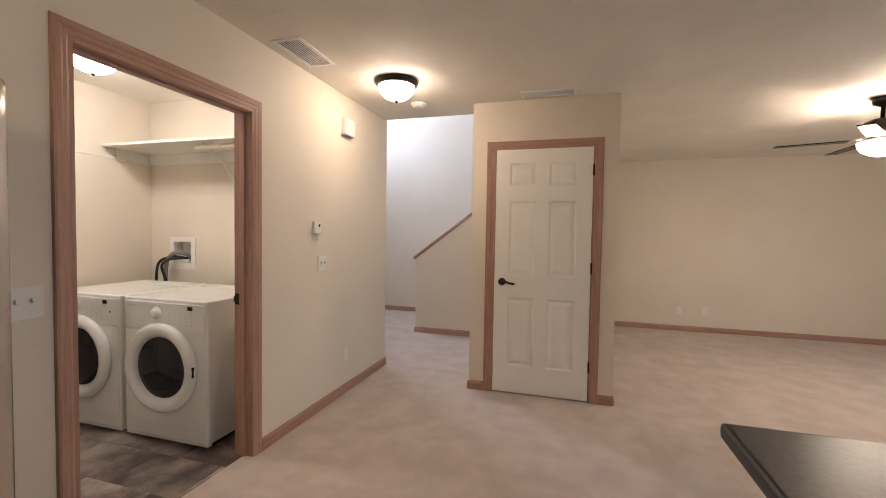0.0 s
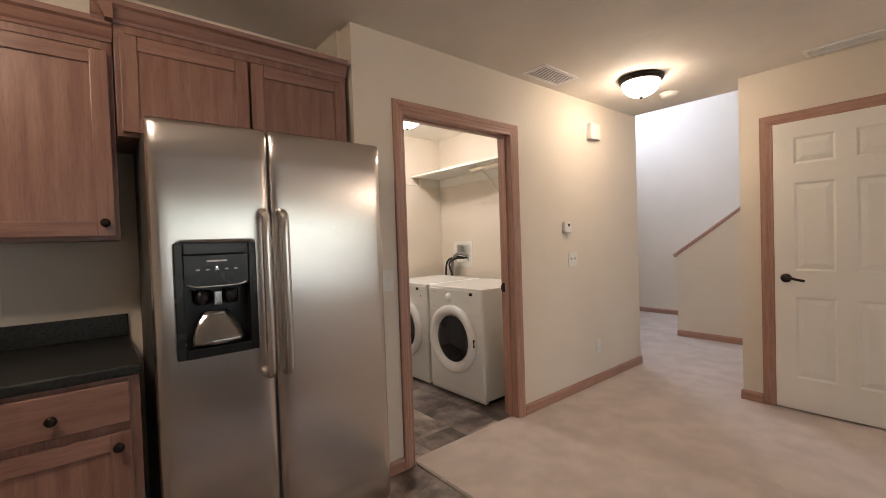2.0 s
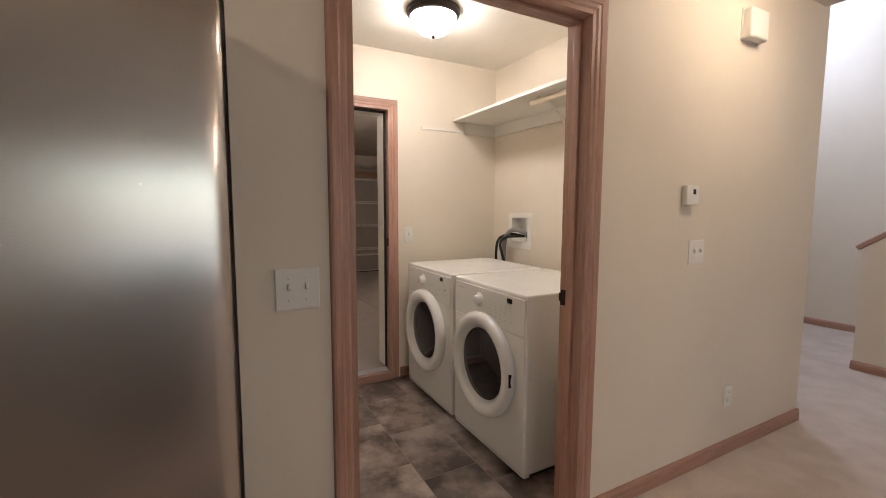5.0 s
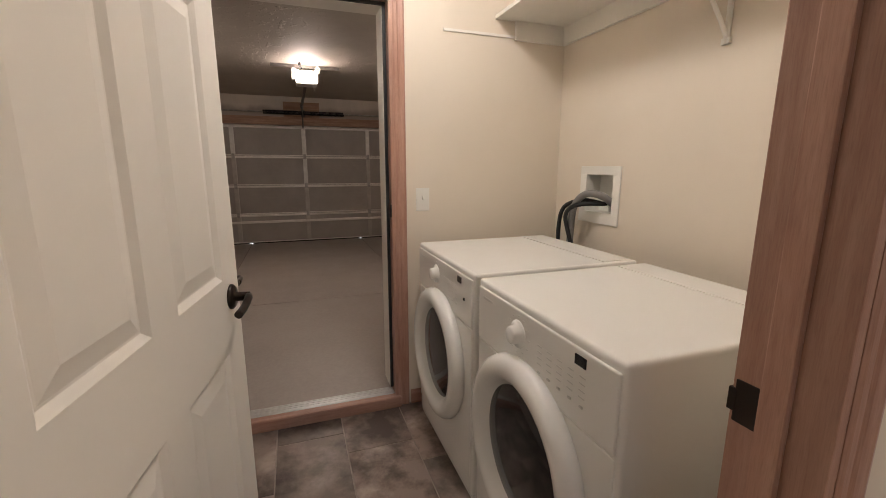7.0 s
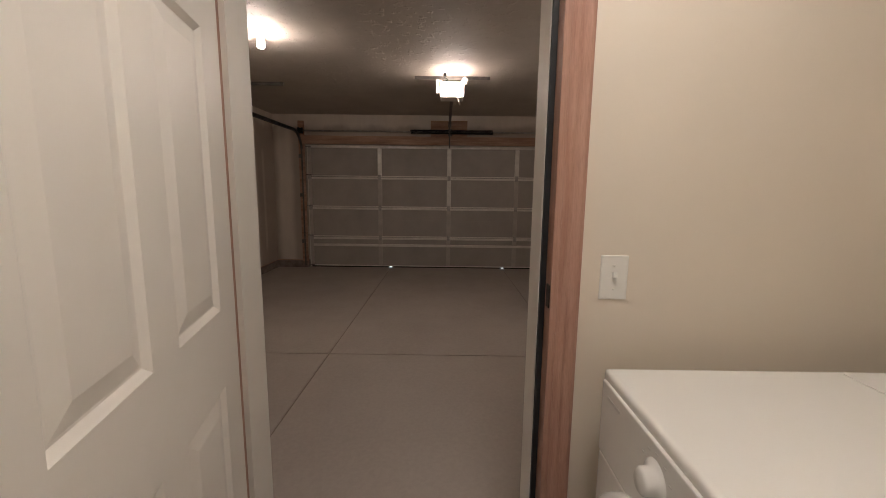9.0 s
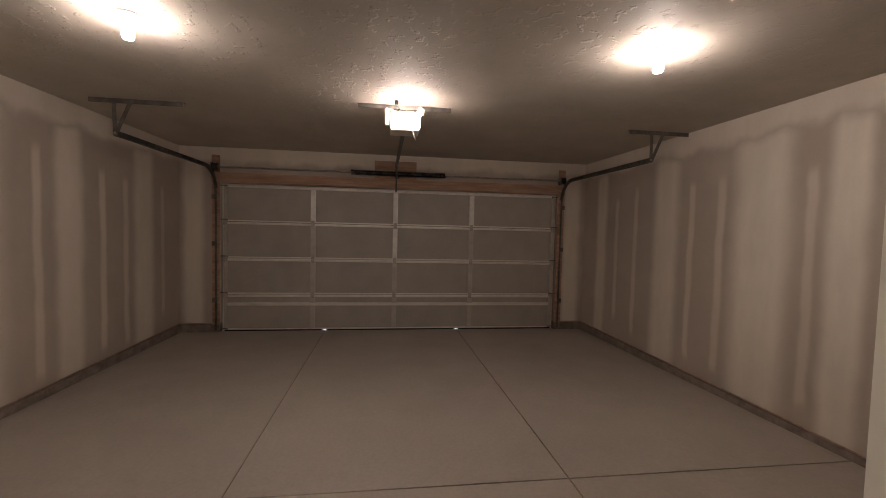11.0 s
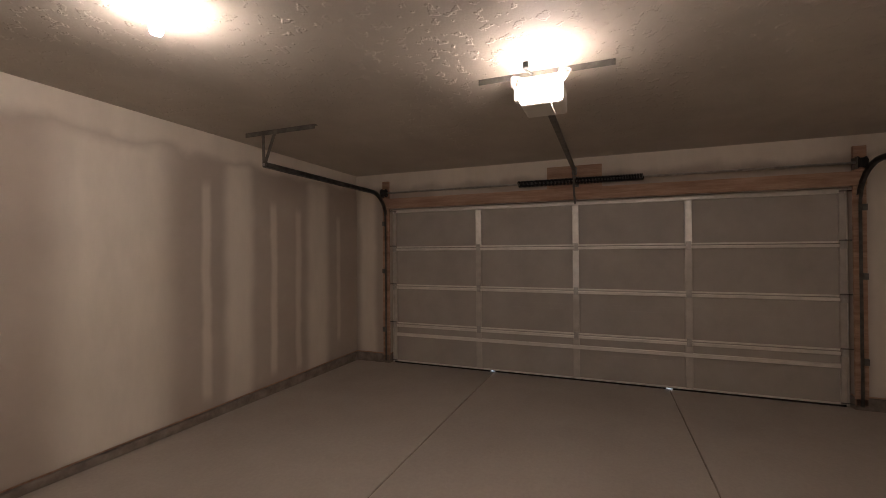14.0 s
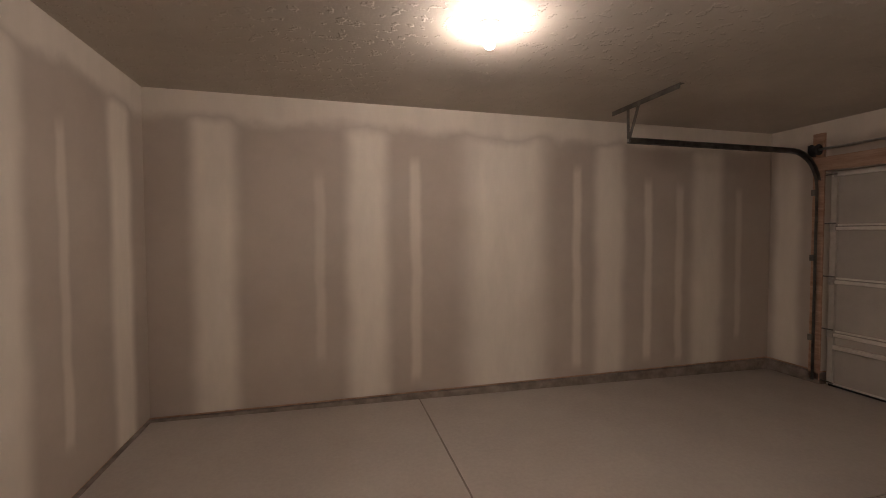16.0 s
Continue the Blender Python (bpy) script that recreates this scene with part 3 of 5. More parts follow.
stair_wall()
cap = sweep(((-0.07, 0.0), (0.07, 0.0), (0.07, 0.028), (0.06, 0.036), (-0.06, 0.036), (-0.07, 0.028)), (-0.225, 5.655, 0.985), (1.5, 5.655, 1.0 + 0.76 * 1.7))
solid("stair_rail_cap", cap, TRIM_X, "reddish stained wood cap on the sloping stair wall", "railing", kind="structure")
baseboard("baseboard_stair_wall", (0.96, 5.60), (-0.2, 5.60))
baseboard("baseboard_stair_wall_end", (-0.2, 5.60), (-0.2, 5.71))
stairs = thing("staircase", "carpeted stairs rising behind the half wall", "stairs")
for i in range(7):
    part("step", boxes((0.05 + i * 0.25, 0.05 + (i + 1) * 0.25 + 0.02, 5.71, 7.0, 0.0, 0.185 * (i + 1)), bevel=0.012), CARPET, stairs)


def window_unit(name, x, y0, y1, z0, z1, label):
    w = thing(name, label, "window")
    w["kind"] = "structure"
    part("window_frame", boxes((x, x + 0.06, y0, y0 + 0.05, z0, z1), (x, x + 0.06, y1 - 0.05, y1, z0, z1), (x, x + 0.06, y0 + 0.05, y1 - 0.05, z0, z0 + 0.05), (x, x + 0.06, y0 + 0.05, y1 - 0.05, z1 - 0.05, z1), (x + 0.01, x + 0.05, (y0 + y1) / 2 - 0.025, (y0 + y1) / 2 + 0.025, z0 + 0.05, z1 - 0.05)), SHELFWHITE, w)
    p = part("pane", boxes((x + 0.025, x + 0.031, y0 + 0.05, y1 - 0.05, z0 + 0.05, z1 - 0.05)), GLASS, w)
    p.visible_shadow = False
    return w


window_unit("window_1", 6.63, 0.0, 5.2, 0.3, 1.95, "wide white framed living room window")
window_unit("window_2", -1.99, 5.3, 6.5, 3.0, 4.4, "white framed high stairwell window")


# ---- doors ----
def door_leaf(name, w, label, hinge_side=-1, lz=0.93, h=2.025):
    """A six-panel leaf: x from 0 (hinge) to w, y the thickness, z up. Origin at the hinge's foot."""
    d = thing(name, label, "door")
    th = 0.035
    core = 0.009
    stile, mid = 0.115, 0.10
    pw = (w - 2 * stile - mid) / 2
    rows = ((0.225, 0.80), (0.985, 1.60), (1.73, h - 0.11))
    dims = [(0, w, core, th - core, 0, h)]
    bm = boxes(*dims)
    rails = [(0, stile, 0, th, 0, h), (w - stile, w, 0, th, 0, h), (stile + pw, stile + pw + mid, 0, th, 0, h)]
    zs = [0.0] + [v for r in rows for v in r] + [h]
    for k in range(0, len(zs), 2):
        for x0 in (stile, stile + pw + mid):
            rails.append((x0, x0 + pw, 0, th, zs[k], zs[k + 1]))
    for r in rails:
        box(bm, *r)
    for lo, hi in rows:
        for x0 in (stile, stile + pw + mid):
            for face, depth in ((core, 0.0015), (th - core, th - 0.0015)):
                out = [bm.verts.new((x, face, z)) for x, z in ((x0 + 0.018, lo + 0.018), (x0 + pw - 0.018, lo + 0.018), (x0 + pw - 0.018, hi - 0.018), (x0 + 0.018, hi - 0.018))]
                inn = [bm.verts.new((x, depth, z)) for x, z in ((x0 + 0.05, lo + 0.05), (x0 + pw - 0.05, lo + 0.05), (x0 + pw - 0.05, hi - 0.05), (x0 + 0.05, hi - 0.05))]
                for i in range(4):
                    bm.faces.new((out[i], out[(i + 1) % 4], inn[(i + 1) % 4], inn[i]))
                bm.faces.new(inn)
                # sloping edge of the frame round the panel
                rim = [bm.verts.new((x, 0.0 if depth < 0.01 else th, z)) for x, z in ((x0, lo), (x0 + pw, lo), (x0 + pw, hi), (x0, hi))]
                rin = [bm.verts.new((x, face, z)) for x, z in ((x0 + 0.014, lo + 0.014), (x0 + pw - 0.014, lo + 0.014), (x0 + pw - 0.014, hi - 0.014), (x0 + 0.014, hi - 0.014))]
                for i in range(4):
                    bm.faces.new((rim[i], rim[(i + 1) % 4], rin[(i + 1) % 4], rin[i]))
    bmesh.ops.recalc_face_normals(bm, faces=bm.faces)
    part("leaf", bm, DOORPAINT, d)
    for y, s in ((0.0, -1), (th, 1)):
        rose = part("door_handle", lathe(((0.0, 0.0), (0.032, 0.0), (0.032, 0.004), (0.026, 0.010), (0.012, 0.012), (0.011, 0.045), (0.0, 0.048)), 24,
                                         pose(w - 0.065, y, lz, -90 * s, 0, 0)), BRONZE, d, "dark bronze lever handle")
        part("lever", tube(((w - 0.065, y + s * 0.042, lz), (w - 0.10, y + s * 0.05, lz + 0.003), (w - 0.14, y + s * 0.05, lz - 0.007), (w - 0.175, y + s * 0.046, lz - 0.013)), 0.0095), BRONZE, rose)
    for z in (0.23, 1.02, 1.80):
        part("hinge", join(boxes((-0.003, 0.0, 0.002, th - 0.002, z, z + 0.09), bevel=0.0012), tube(((-0.004, -0.004 if hinge_side < 0 else th + 0.004, z), (-0.004, -0.004 if hinge_side < 0 else th + 0.004, z + 0.09)), 0.007)), BRONZE, d, "dark bronze butt hinge")
    return d


laundry_door = door_leaf("door_1", 0.825, "white six-panel laundry door standing open", 1, h=2.0)
laundry_door.matrix_world = pose(-0.124, 1.424, 0.012, 0, 0, 171.0)
garage_entry_door = door_leaf("door_3", 0.79, "white six-panel garage entry door standing open", -1, 0.875, 1.955)
garage_entry_door.matrix_world = pose(LX0 + 0.012, 1.315, 0.055, 0, 0, 11.7)
closet_door = door_leaf("door_2", 0.765, "white six-panel closet door, closed", 1)
closet_door.matrix_world = pose(1.932, 3.835, 0.012, 0, 0, 180)


# ---- hall fixtures ----
def dome_light(name, x, y, z, label, glass=None, r=0.152):
    t = thing(name, label, "ceiling light", "flush dome lights", pose(x, y, z))
    part("pan", lathe(((0.0, 0.0), (r * 1.0, 0.0), (r * 1.02, -0.012), (r * 0.98, -0.030), (r * 0.90, -0.040), (r * 0.85, -0.040), (r * 0.85, -0.02)), 40), BRONZE, t, "dark bronze pan")
    part("glass_dome", lathe([(r * 0.86 * math.cos(a), -0.036 - 0.105 * math.sin(a)) for a in [k * math.pi / 2 / 10 for k in range(11)]], 40), glass or DOMEGLASS, t, "lit frosted glass dome")
    part("finial", lathe(((0.0, -0.137), (0.012, -0.14), (0.013, -0.147), (0.007, -0.155), (0.0, -0.159)), 16), BRONZE, t)
    return t


dome_light("ceiling_light", 0.53, 3.16, CEILING, "flush bronze ceiling light with a lit glass dome")
dome_light("ceiling_light", -1.07, 2.18, 2.43, "flush bronze laundry ceiling light with a lit glass dome", LAUNDRYGLASS)
# this third dome is an unseen fill lamp, added to brighten the kitchen side
dome_light("ceiling_light", 1.0, -0.62, CEILING, "unseen flush bronze dome light added as kitchen fill", FILLGLASS)


def vent(x0, x1, y0, y1, z, label, across="x"):
    t = thing("ceiling_vent", label, "vent", "ceiling vents", pose((x0 + x1) / 2, (y0 + y1) / 2, z))
    w, l = (x1 - x0) / 2, (y1 - y0) / 2
    part("frame", boxes((-w, w, -l, -l + 0.02, -0.008, 0), (-w, w, l - 0.02, l, -0.008, 0), (-w, -w + 0.02, -l + 0.02, l - 0.02, -0.008, 0), (w - 0.02, w, -l + 0.02, l - 0.02, -0.008, 0)), VENTWHITE, t)
    part("backing", boxes((-w + 0.02, w - 0.02, -l + 0.02, l - 0.02, -0.0015, 0)), VENTBACK, t)
    n = 9
    for i in range(n):
        bm = boxes((-w + 0.02, w - 0.02, -0.008, 0.008, -0.001, 0.001)) if across == "x" else boxes((-0.0085, 0.0085, -l + 0.02, l - 0.02, -0.001, 0.001))
        f = (i + 0.5) / n * 2 - 1
        bm.transform(pose(0, f * (l - 0.02), -0.006, 26, 0, 0) if across == "x" else pose(f * (w - 0.02), 0, -0.006, 0, 26, 0))
        part("slat", bm, VENTWHITE, t)
    return t


vent(0.075, 0.27, 2.37, 2.76, CEILING, "white louvred return air grille", "y")
vent(1.37, 1.79, 3.60, 3.74, CEILING, "narrow white supply register", "x")

smoke = thing("smoke_alarm", "round white smoke alarm on the ceiling", "smoke alarm", at=pose(0.51, 3.70, CEILING))
part("base", lathe(((0.0, 0.0), (0.072, 0.0), (0.072, -0.012), (0.0, -0.012)), 32), WHITEPLASTIC, smoke)
part("cover", lathe(((0.066, -0.012), (0.062, -0.028), (0.045, -0.038), (0.0, -0.040)), 32), WHITEPLASTIC, smoke)

chime = thing("door_chime", "white plastic door chime box high on the wall", "door chime", at=pose(0, 3.36, 2.18))
part("cover", boxes((0.004, 0.05, -0.075, 0.075, -0.07, 0.07), bevel=0.016, seg=4), WHITEPLASTIC, chime)
part("back_plate", boxes((0.0, 0.006, -0.078, 0.078, -0.073, 0.073), bevel=0.002), WHITEPLASTIC, chime)

thermo = thing("thermostat", "small white wall thermostat with a dark display", "thermostat", at=pose(0, 2.945, 1.365))
part("body", boxes((0.0, 0.026, -0.045, 0.045, -0.044, 0.044), bevel=0.006, seg=3), WHITEPLASTIC, thermo)
part("display", boxes((0.0255, 0.0275, 0.0, 0.018, 0.004, 0.026)), BLACK, thermo, "dark display")


def switch(name, m, gangs, label, group="wall switches"):
    """A cover plate in the y-z plane, facing +x, with its toggles."""
    t = thing(name, label, "switch", group, m)
    w = 0.035 + 0.023 * (gangs - 1)
    part("cover_plate", boxes((0.0, 0.006, -w, w, -0.057, 0.057), bevel=0.003, seg=2), WHITEPLASTIC, t)
    for k in range(gangs):
        y = (k - (gangs - 1) / 2) * 0.046
        bm = boxes((0.004, 0.018, -0.0045, 0.0045, -0.008, 0.008), bevel=0.002)
        bm.transform(pose(0, y, 0.004, 0, -18, 0))
        part("toggle", bm, WHITEPLASTIC, t)
        for z in (-0.03, 0.03):
            part("screw", lathe(((0.0, 0.0075), (0.003, 0.007), (0.0035, 0.005)), 10, pose(0, 0, 0) @ Matrix(((0, 0, 1, 0), (1, 0, 0, y), (0, 1, 0, z), (0, 0, 0, 1)))), WHITEPLASTIC, t)
    return t


switch("light_switch", pose(0, 1.23, 1.08), 2, "double white toggle switch plate beside the laundry door")
switch("light_switch", pose(0, 3.03, 1.10), 2, "white double toggle switch plate below the thermostat")
switch("light_switch", pose(LX0, 2.32, 1.105), 1, "white toggle switch plate beside the garage doorway")

def outlet(m, label):
    """A duplex outlet in the y-z plane, facing +x."""
    t = thing("wall_outlet", label, "outlet", "outlets", m)
    part("cover_plate", boxes((0.0, 0.006, -0.035, 0.035, -0.057, 0.057), bevel=0.003), WHITEPLASTIC, t)
    for z in (-0.02, 0.02):
        r = part("receptacle", boxes((0.005, 0.0085, -0.016, 0.016, z - 0.014, z + 0.014), bevel=0.003), WHITEPLASTIC, t)
        for y in (-0.006, 0.006):
            part("slot", boxes((0.008, 0.0089, y - 0.001, y + 0.001, z - 0.004, z + 0.005)), GRAYHOSE, r)
    return t


outlet(pose(0, 3.385, 0.32), "white duplex outlet low on the hall wall")
outlet(pose(3.30, 7.0, 0.29, 0, 0, -90), "white duplex outlet low on the living room wall")
outlet(pose(3.63, 7.0, 0.30, 0, 0, -90), "white duplex outlet low on the living room wall")

fan = thing("ceiling_fan", "ceiling fan with thin dark blades and a lit bowl", "ceiling fan", at=pose(4.06, 4.4, CEILING - 0.001))
part("canopy", lathe(((0.0, 0.0), (0.07, 0.0), (0.06, -0.05), (0.014, -0.07), (0.014, -0.17), (0.0, -0.17)), 28), BRONZE, fan)
part("motor", lathe(((0.0, -0.16), (0.06, -0.165), (0.11, -0.19), (0.115, -0.25), (0.08, -0.30), (0.0, -0.305)), 32), BRONZE, fan)
part("collar", lathe(((0.0, -0.305), (0.09, -0.308), (0.11, -0.34), (0.0, -0.342)), 32), CHROME, fan)
part("light_bowl", lathe([(0.14 * math.cos(a), -0.34 - 0.11 * math.sin(a)) for a in [k * math.pi / 20 for k in range(11)]], 32), FANGLASS, fan, "lit frosted bowl")
for k in range(5):
    ang = 162 + 72 * k
    arm = boxes((0.11, 0.22, -0.02, 0.02, -0.004, 0.004), bevel=0.002)
    arm.transform(pose(0, 0, -0.31, 0, 0, ang))
    part("blade_arm", arm, CHROME, fan)
    bm = boxes((0.19, 0.66, -0.06, 0.06, -0.004, 0.004), bevel=0.003)
    for v in bm.verts:
        if v.co.x > 0.6:
            v.co.y *= 0.8
    bm.transform(pose(0, 0, -0.318, 0, 0, ang) @ pose(0, 0, 0, -3, 0, 0))
    part("blade", bm, BRONZE, fan)


# ---- kitchen ----
def panel_front(parent, w, h, place, th=0.02, frame=0.055):
    """A flat-panel framed door in the y-z plane, facing +x, its lower corner at place."""
    d = part("door", boxes((0.0, th - 0.009, frame - 0.004, w - frame + 0.004, frame - 0.004, h - frame + 0.004)), OAK, parent, "flat-panel oak door")
    d.location = place
    part("stile", boxes((0, th, 0, frame, 0, h), bevel=0.003), OAK, d)
    part("stile", boxes((0, th, w - frame, w, 0, h), bevel=0.003), OAK, d)
    part("rail", boxes((0, th, frame, w - frame, 0, frame), bevel=0.003), OAK_Y, d)
    part("rail", boxes((0, th, frame, w - frame, h - frame, h), bevel=0.003), OAK_Y, d)
    return d


def knob(parent, m):
    return part("knob", lathe(((0.0, 0.0), (0.010, 0.0), (0.006, 0.006), (0.006, 0.014), (0.015, 0.02), (0.016, 0.026), (0.009, 0.031), (0.0, 0.032)), 20, m @ Matrix(((0, 0, 1, 0), (1, 0, 0, 0), (0, 1, 0, 0), (0, 0, 0, 1)))), BRONZE, parent, "dark bronze knob")


def wall_cabinet(name, y0, y1, z0, z1, x, doors, label, knobs, end_return=False):
    t = thing(name, label, "cabinet", "upper cabinets", pose(x, y0, z0))
    w, h = y1 - y0, z1 - z0
    part("body", boxes((-0.4 - x + 0.002, -0.002, 0, w, 0, h), bevel=0.002), OAK, t)
    part("face_frame", boxes((0, 0.018, 0, 0.035, 0, h), (0, 0.018, w - 0.035, w, 0, h), (0, 0.018, 0.035, w - 0.035, 0, 0.035), (0, 0.018, 0.035, w - 0.035, h - 0.05, h), bevel=0.001), OAK, t)
    prof = ((0.0, -0.02), (-0.024, -0.02), (-0.027, -0.008), (-0.033, 0.0), (-0.047, 0.028), (-0.060, 0.036), (-0.064, 0.055), (0.0, 0.055))
    pieces = [sweep(prof, (0.0, -0.064 if end_return else 0.0, h), (0.0, w + 0.002, h)), boxes((-0.4 - x + 0.002, 0.0, 0.0, w, h, h + 0.045))]
    if end_return:
        pieces.append(sweep(prof, (-0.4 - x + 0.002, 0.0, h - 0.001), (0.062, 0.0, h - 0.001)))
    part("crown", join(*pieces), OAK_Y, t, "moulded wood crown")
    dw = (w - 0.03 - 0.012 * (doors - 1)) / doors
    for k in range(doors):
        d = panel_front(t, dw, h - 0.075, (0.019, 0.015 + k * (dw + 0.012), 0.015))
        side = knobs[k]
        if side:
            knob(d, Matrix.Translation((0.02, dw - 0.03 if side > 0 else 0.03, 0.05)))
    return t


wall_cabinet("upper_cabinet", -0.72, 0.095, 1.335, 2.11, -0.09, 2, "oak wall cabinet above the dark counter", (1, 1))
wall_cabinet("upper_cabinet", -1.55, -0.73, 1.335, 2.11, -0.09, 2, "oak wall cabinet above the dark counter", (1, 1))
wall_cabinet("refrigerator_cabinet", 0.10, 1.055, 1.73, 2.175, -0.05, 2, "oak cabinet with two doors above the refrigerator", (0, 0), True)


def base_cabinet(y0, y1, label):
    t = thing("base_cabinet", label, "cabinet", "base cabinets", pose(0.2, y0, 0))
    w = y1 - y0
    part("body", boxes((-0.598, -0.002, 0, w, 0.1, 0.875), (-0.598, -0.07, 0, w, 0, 0.1), bevel=0.001), OAK, t)
    part("face_frame", boxes((0, 0.016, 0, 0.04, 0.1, 0.875), (0, 0.016, w - 0.04, w, 0.1, 0.875), (0, 0.016, 0.04, w - 0.04, 0.1, 0.14), (0, 0.016, 0.04, w - 0.04, 0.69, 0.735), (0, 0.016, 0.04, w - 0.04, 0.85, 0.875), bevel=0.001), OAK, t)
    d = part("drawer", boxes((0, 0.02, 0, w - 0.06, 0, 0.135), bevel=0.005, seg=3), OAK_Y, t)
    d.location = (0.017, 0.03, 0.725)
    knob(d, Matrix.Translation((0.02, (w - 0.06) / 2, 0.062)))
    d = panel_front(t, w - 0.06, 0.57, (0.017, 0.03, 0.125))
    knob(d, Matrix.Translation((0.02, w - 0.095, 0.53)))
    return t


base_cabinet(-0.33, 0.115, "oak base cabinet with a drawer and a door")
base_cabinet(-0.80, -0.335, "oak base cabinet with a drawer and a door")
base_cabinet(-1.45, -0.805, "oak base cabinet with a drawer and a door")
wt = thing("countertop", "dark speckled laminate counter with a low backsplash", "countertop")
part("slab", boxes((-0.398, 0.24, -1.5, 0.12, 0.877, 0.913), bevel=0.008, seg=3), COUNTER, wt)
part("backsplash", boxes((-0.398, -0.38, -1.5, 0.12, 0.9135, 1.01), bevel=0.004), COUNTER, wt)
outlet(pose(-0.4, -0.31, 1.10), "white duplex outlet above the dark counter")

pen = thing("peninsula", "kitchen peninsula with a dark glossy laminate top", "counter")
part("slab", boxes((2.1, 3.9, 0.72, 1.37, 0.882, 0.92), bevel=0.012, seg=3), COUNTER, pen)
part("base_panel", boxes((2.125, 3.86, 0.76, 1.10, 0.0, 0.882), bevel=0.004), COUNTER, pen, "base panel in the same dark colour as the top")


def fridge():
    t = thing("refrigerator", "stainless steel side-by-side refrigerator with an ice and water dispenser", "refrigerator", at=pose(0.27, 0.16, 0))
    W, H = 0.905, 1.745
    part("cabinet", boxes((-0.66, -0.075, 0.008, W - 0.008, 0.03, H - 0.012), bevel=0.006), DULLSTEEL, t, "dark grey cabinet")
    part("kick_grille", boxes((-0.60, -0.03, 0.02, W - 0.02, 0.0, 0.07)), BLACK, t)

    def bow(y):
        # gently bowed front
        f = (y - W / 2) / (W / 2)
        return 0.014 * (1 - f * f)

    def skin(y0, y1, hole=None):
        ys = sorted(set([y0 + (y1 - y0) * i / 14 for i in range(15)] + ([hole[0], hole[1]] if hole else [])))
        z0, z1 = 0.075, H
        zs = sorted(set([z0, z1] + [z0 + (z1 - z0) * i / 12 for i in range(13)] + ([hole[2], hole[3]] if hole else [])))
        bm = bmesh.new()

        def px(y, z):
            e = min(y - y0, y1 - y, 0.03) / 0.03
            g = min(z1 - z, z - z0, 0.03) / 0.03
            return bow(y) - 0.012 * (1 - e) ** 2 - 0.012 * (1 - g) ** 2
        ys = sorted(set(ys + [y0 + 0.008, y0 + 0.02, y1 - 0.008, y1 - 0.02]))
        zs = sorted(set(zs + [z0 + 0.008, z0 + 0.02, z1 - 0.008, z1 - 0.02]))
        grid = {(i, j): bm.verts.new((px(y, z), y, z)) for i, y in enumerate(ys) for j, z in enumerate(zs)}
        for i in range(len(ys) - 1):
            for j in range(len(zs) - 1):
                if hole and hole[0] - 1e-6 <= ys[i] < hole[1] - 1e-6 and hole[2] - 1e-6 <= zs[j] < hole[3] - 1e-6:
                    continue
                bm.faces.new((grid[i, j], grid[i + 1, j], grid[i + 1, j + 1], grid[i, j + 1])).smooth = True
        loose = [v for v in bm.verts if not v.link_faces]
        bmesh.ops.delete(bm, geom=loose, context="VERTS")
        edge = [e for e in bm.edges if len(e.link_faces) == 1]
        made = bmesh.ops.extrude_edge_only(bm, edges=edge)
        for v in made["geom"]:
            if isinstance(v, bmesh.types.BMVert):
                v.co.x = -0.062
        return bm

    split = 0.392
    hole = (0.072, 0.318, 0.915, 1.30)
    left = part("door", skin(0.0, split - 0.005, hole), STEEL, t, "brushed steel freezer door")
    right = part("door", skin(split + 0.005, W), STEEL, t, "brushed steel fresh food door")
    part("gasket", boxes((-0.074, -0.006, split - 0.0045, split + 0.0045, 0.08, H - 0.012)), MATTBLACK, t)
    for door, y in ((left, split - 0.035), (right, split + 0.035)):
        x = bow(y)
        part("handle", tube(((x - 0.004, y, 1.425), (x + 0.035, y, 1.415), (x + 0.048, y, 1.37), (x + 0.05, y, 1.11), (x + 0.048, y, 0.85), (x + 0.035, y, 0.805), (x - 0.004, y, 0.795)), 0.0165, 14), STEEL, door, "bowed steel bar handle")
    # dispenser
    y0, y1, z0, z1 = hole
    xb = bow((y0 + y1) / 2)
    bez = part("dispenser", boxes((-0.058, -0.054, y0, y1, z0, z1)), BLACK, t, "glossy black dispenser")
    for y in (y0 - 0.012, y1 - 0.016):
        part("bezel_side", boxes((-0.06, xb + 0.006, y, y + 0.028, z0 - 0.012, z1 + 0.012), bevel=0.004), BLACK, bez)
    part("bezel_top", boxes((-0.06, xb + 0.006, y0 + 0.016, y1 - 0.016, z1 - 0.03, z1 + 0.012), bevel=0.004), BLACK, bez)
    part("drip_tray", boxes((-0.06, xb + 0.012, y0 + 0.016, y1 - 0.016, z0 - 0.012, z0 + 0.022), bevel=0.004), BLACK, bez)
    part("control_panel", boxes((-0.05, xb + 0.001, y0 + 0.016, y1 - 0.016, 1.155, z1 - 0.03), bevel=0.003), BLACK, bez)
    part("panel_trim", tube(((xb + 0.004, y0 + 0.025, 1.165), (xb + 0.008, y0 + 0.06, 1.156), (xb + 0.008, y1 - 0.06, 1.156), (xb + 0.004, y1 - 0.025, 1.165)), 0.004, 8), CHROME, bez, "chrome trim")
    for k in range(5):
        part("button_mark", boxes((xb + 0.001, xb + 0.0022, y0 + 0.055 + k * 0.031, y0 + 0.067 + k * 0.031, 1.213, 1.218)), INK, bez)
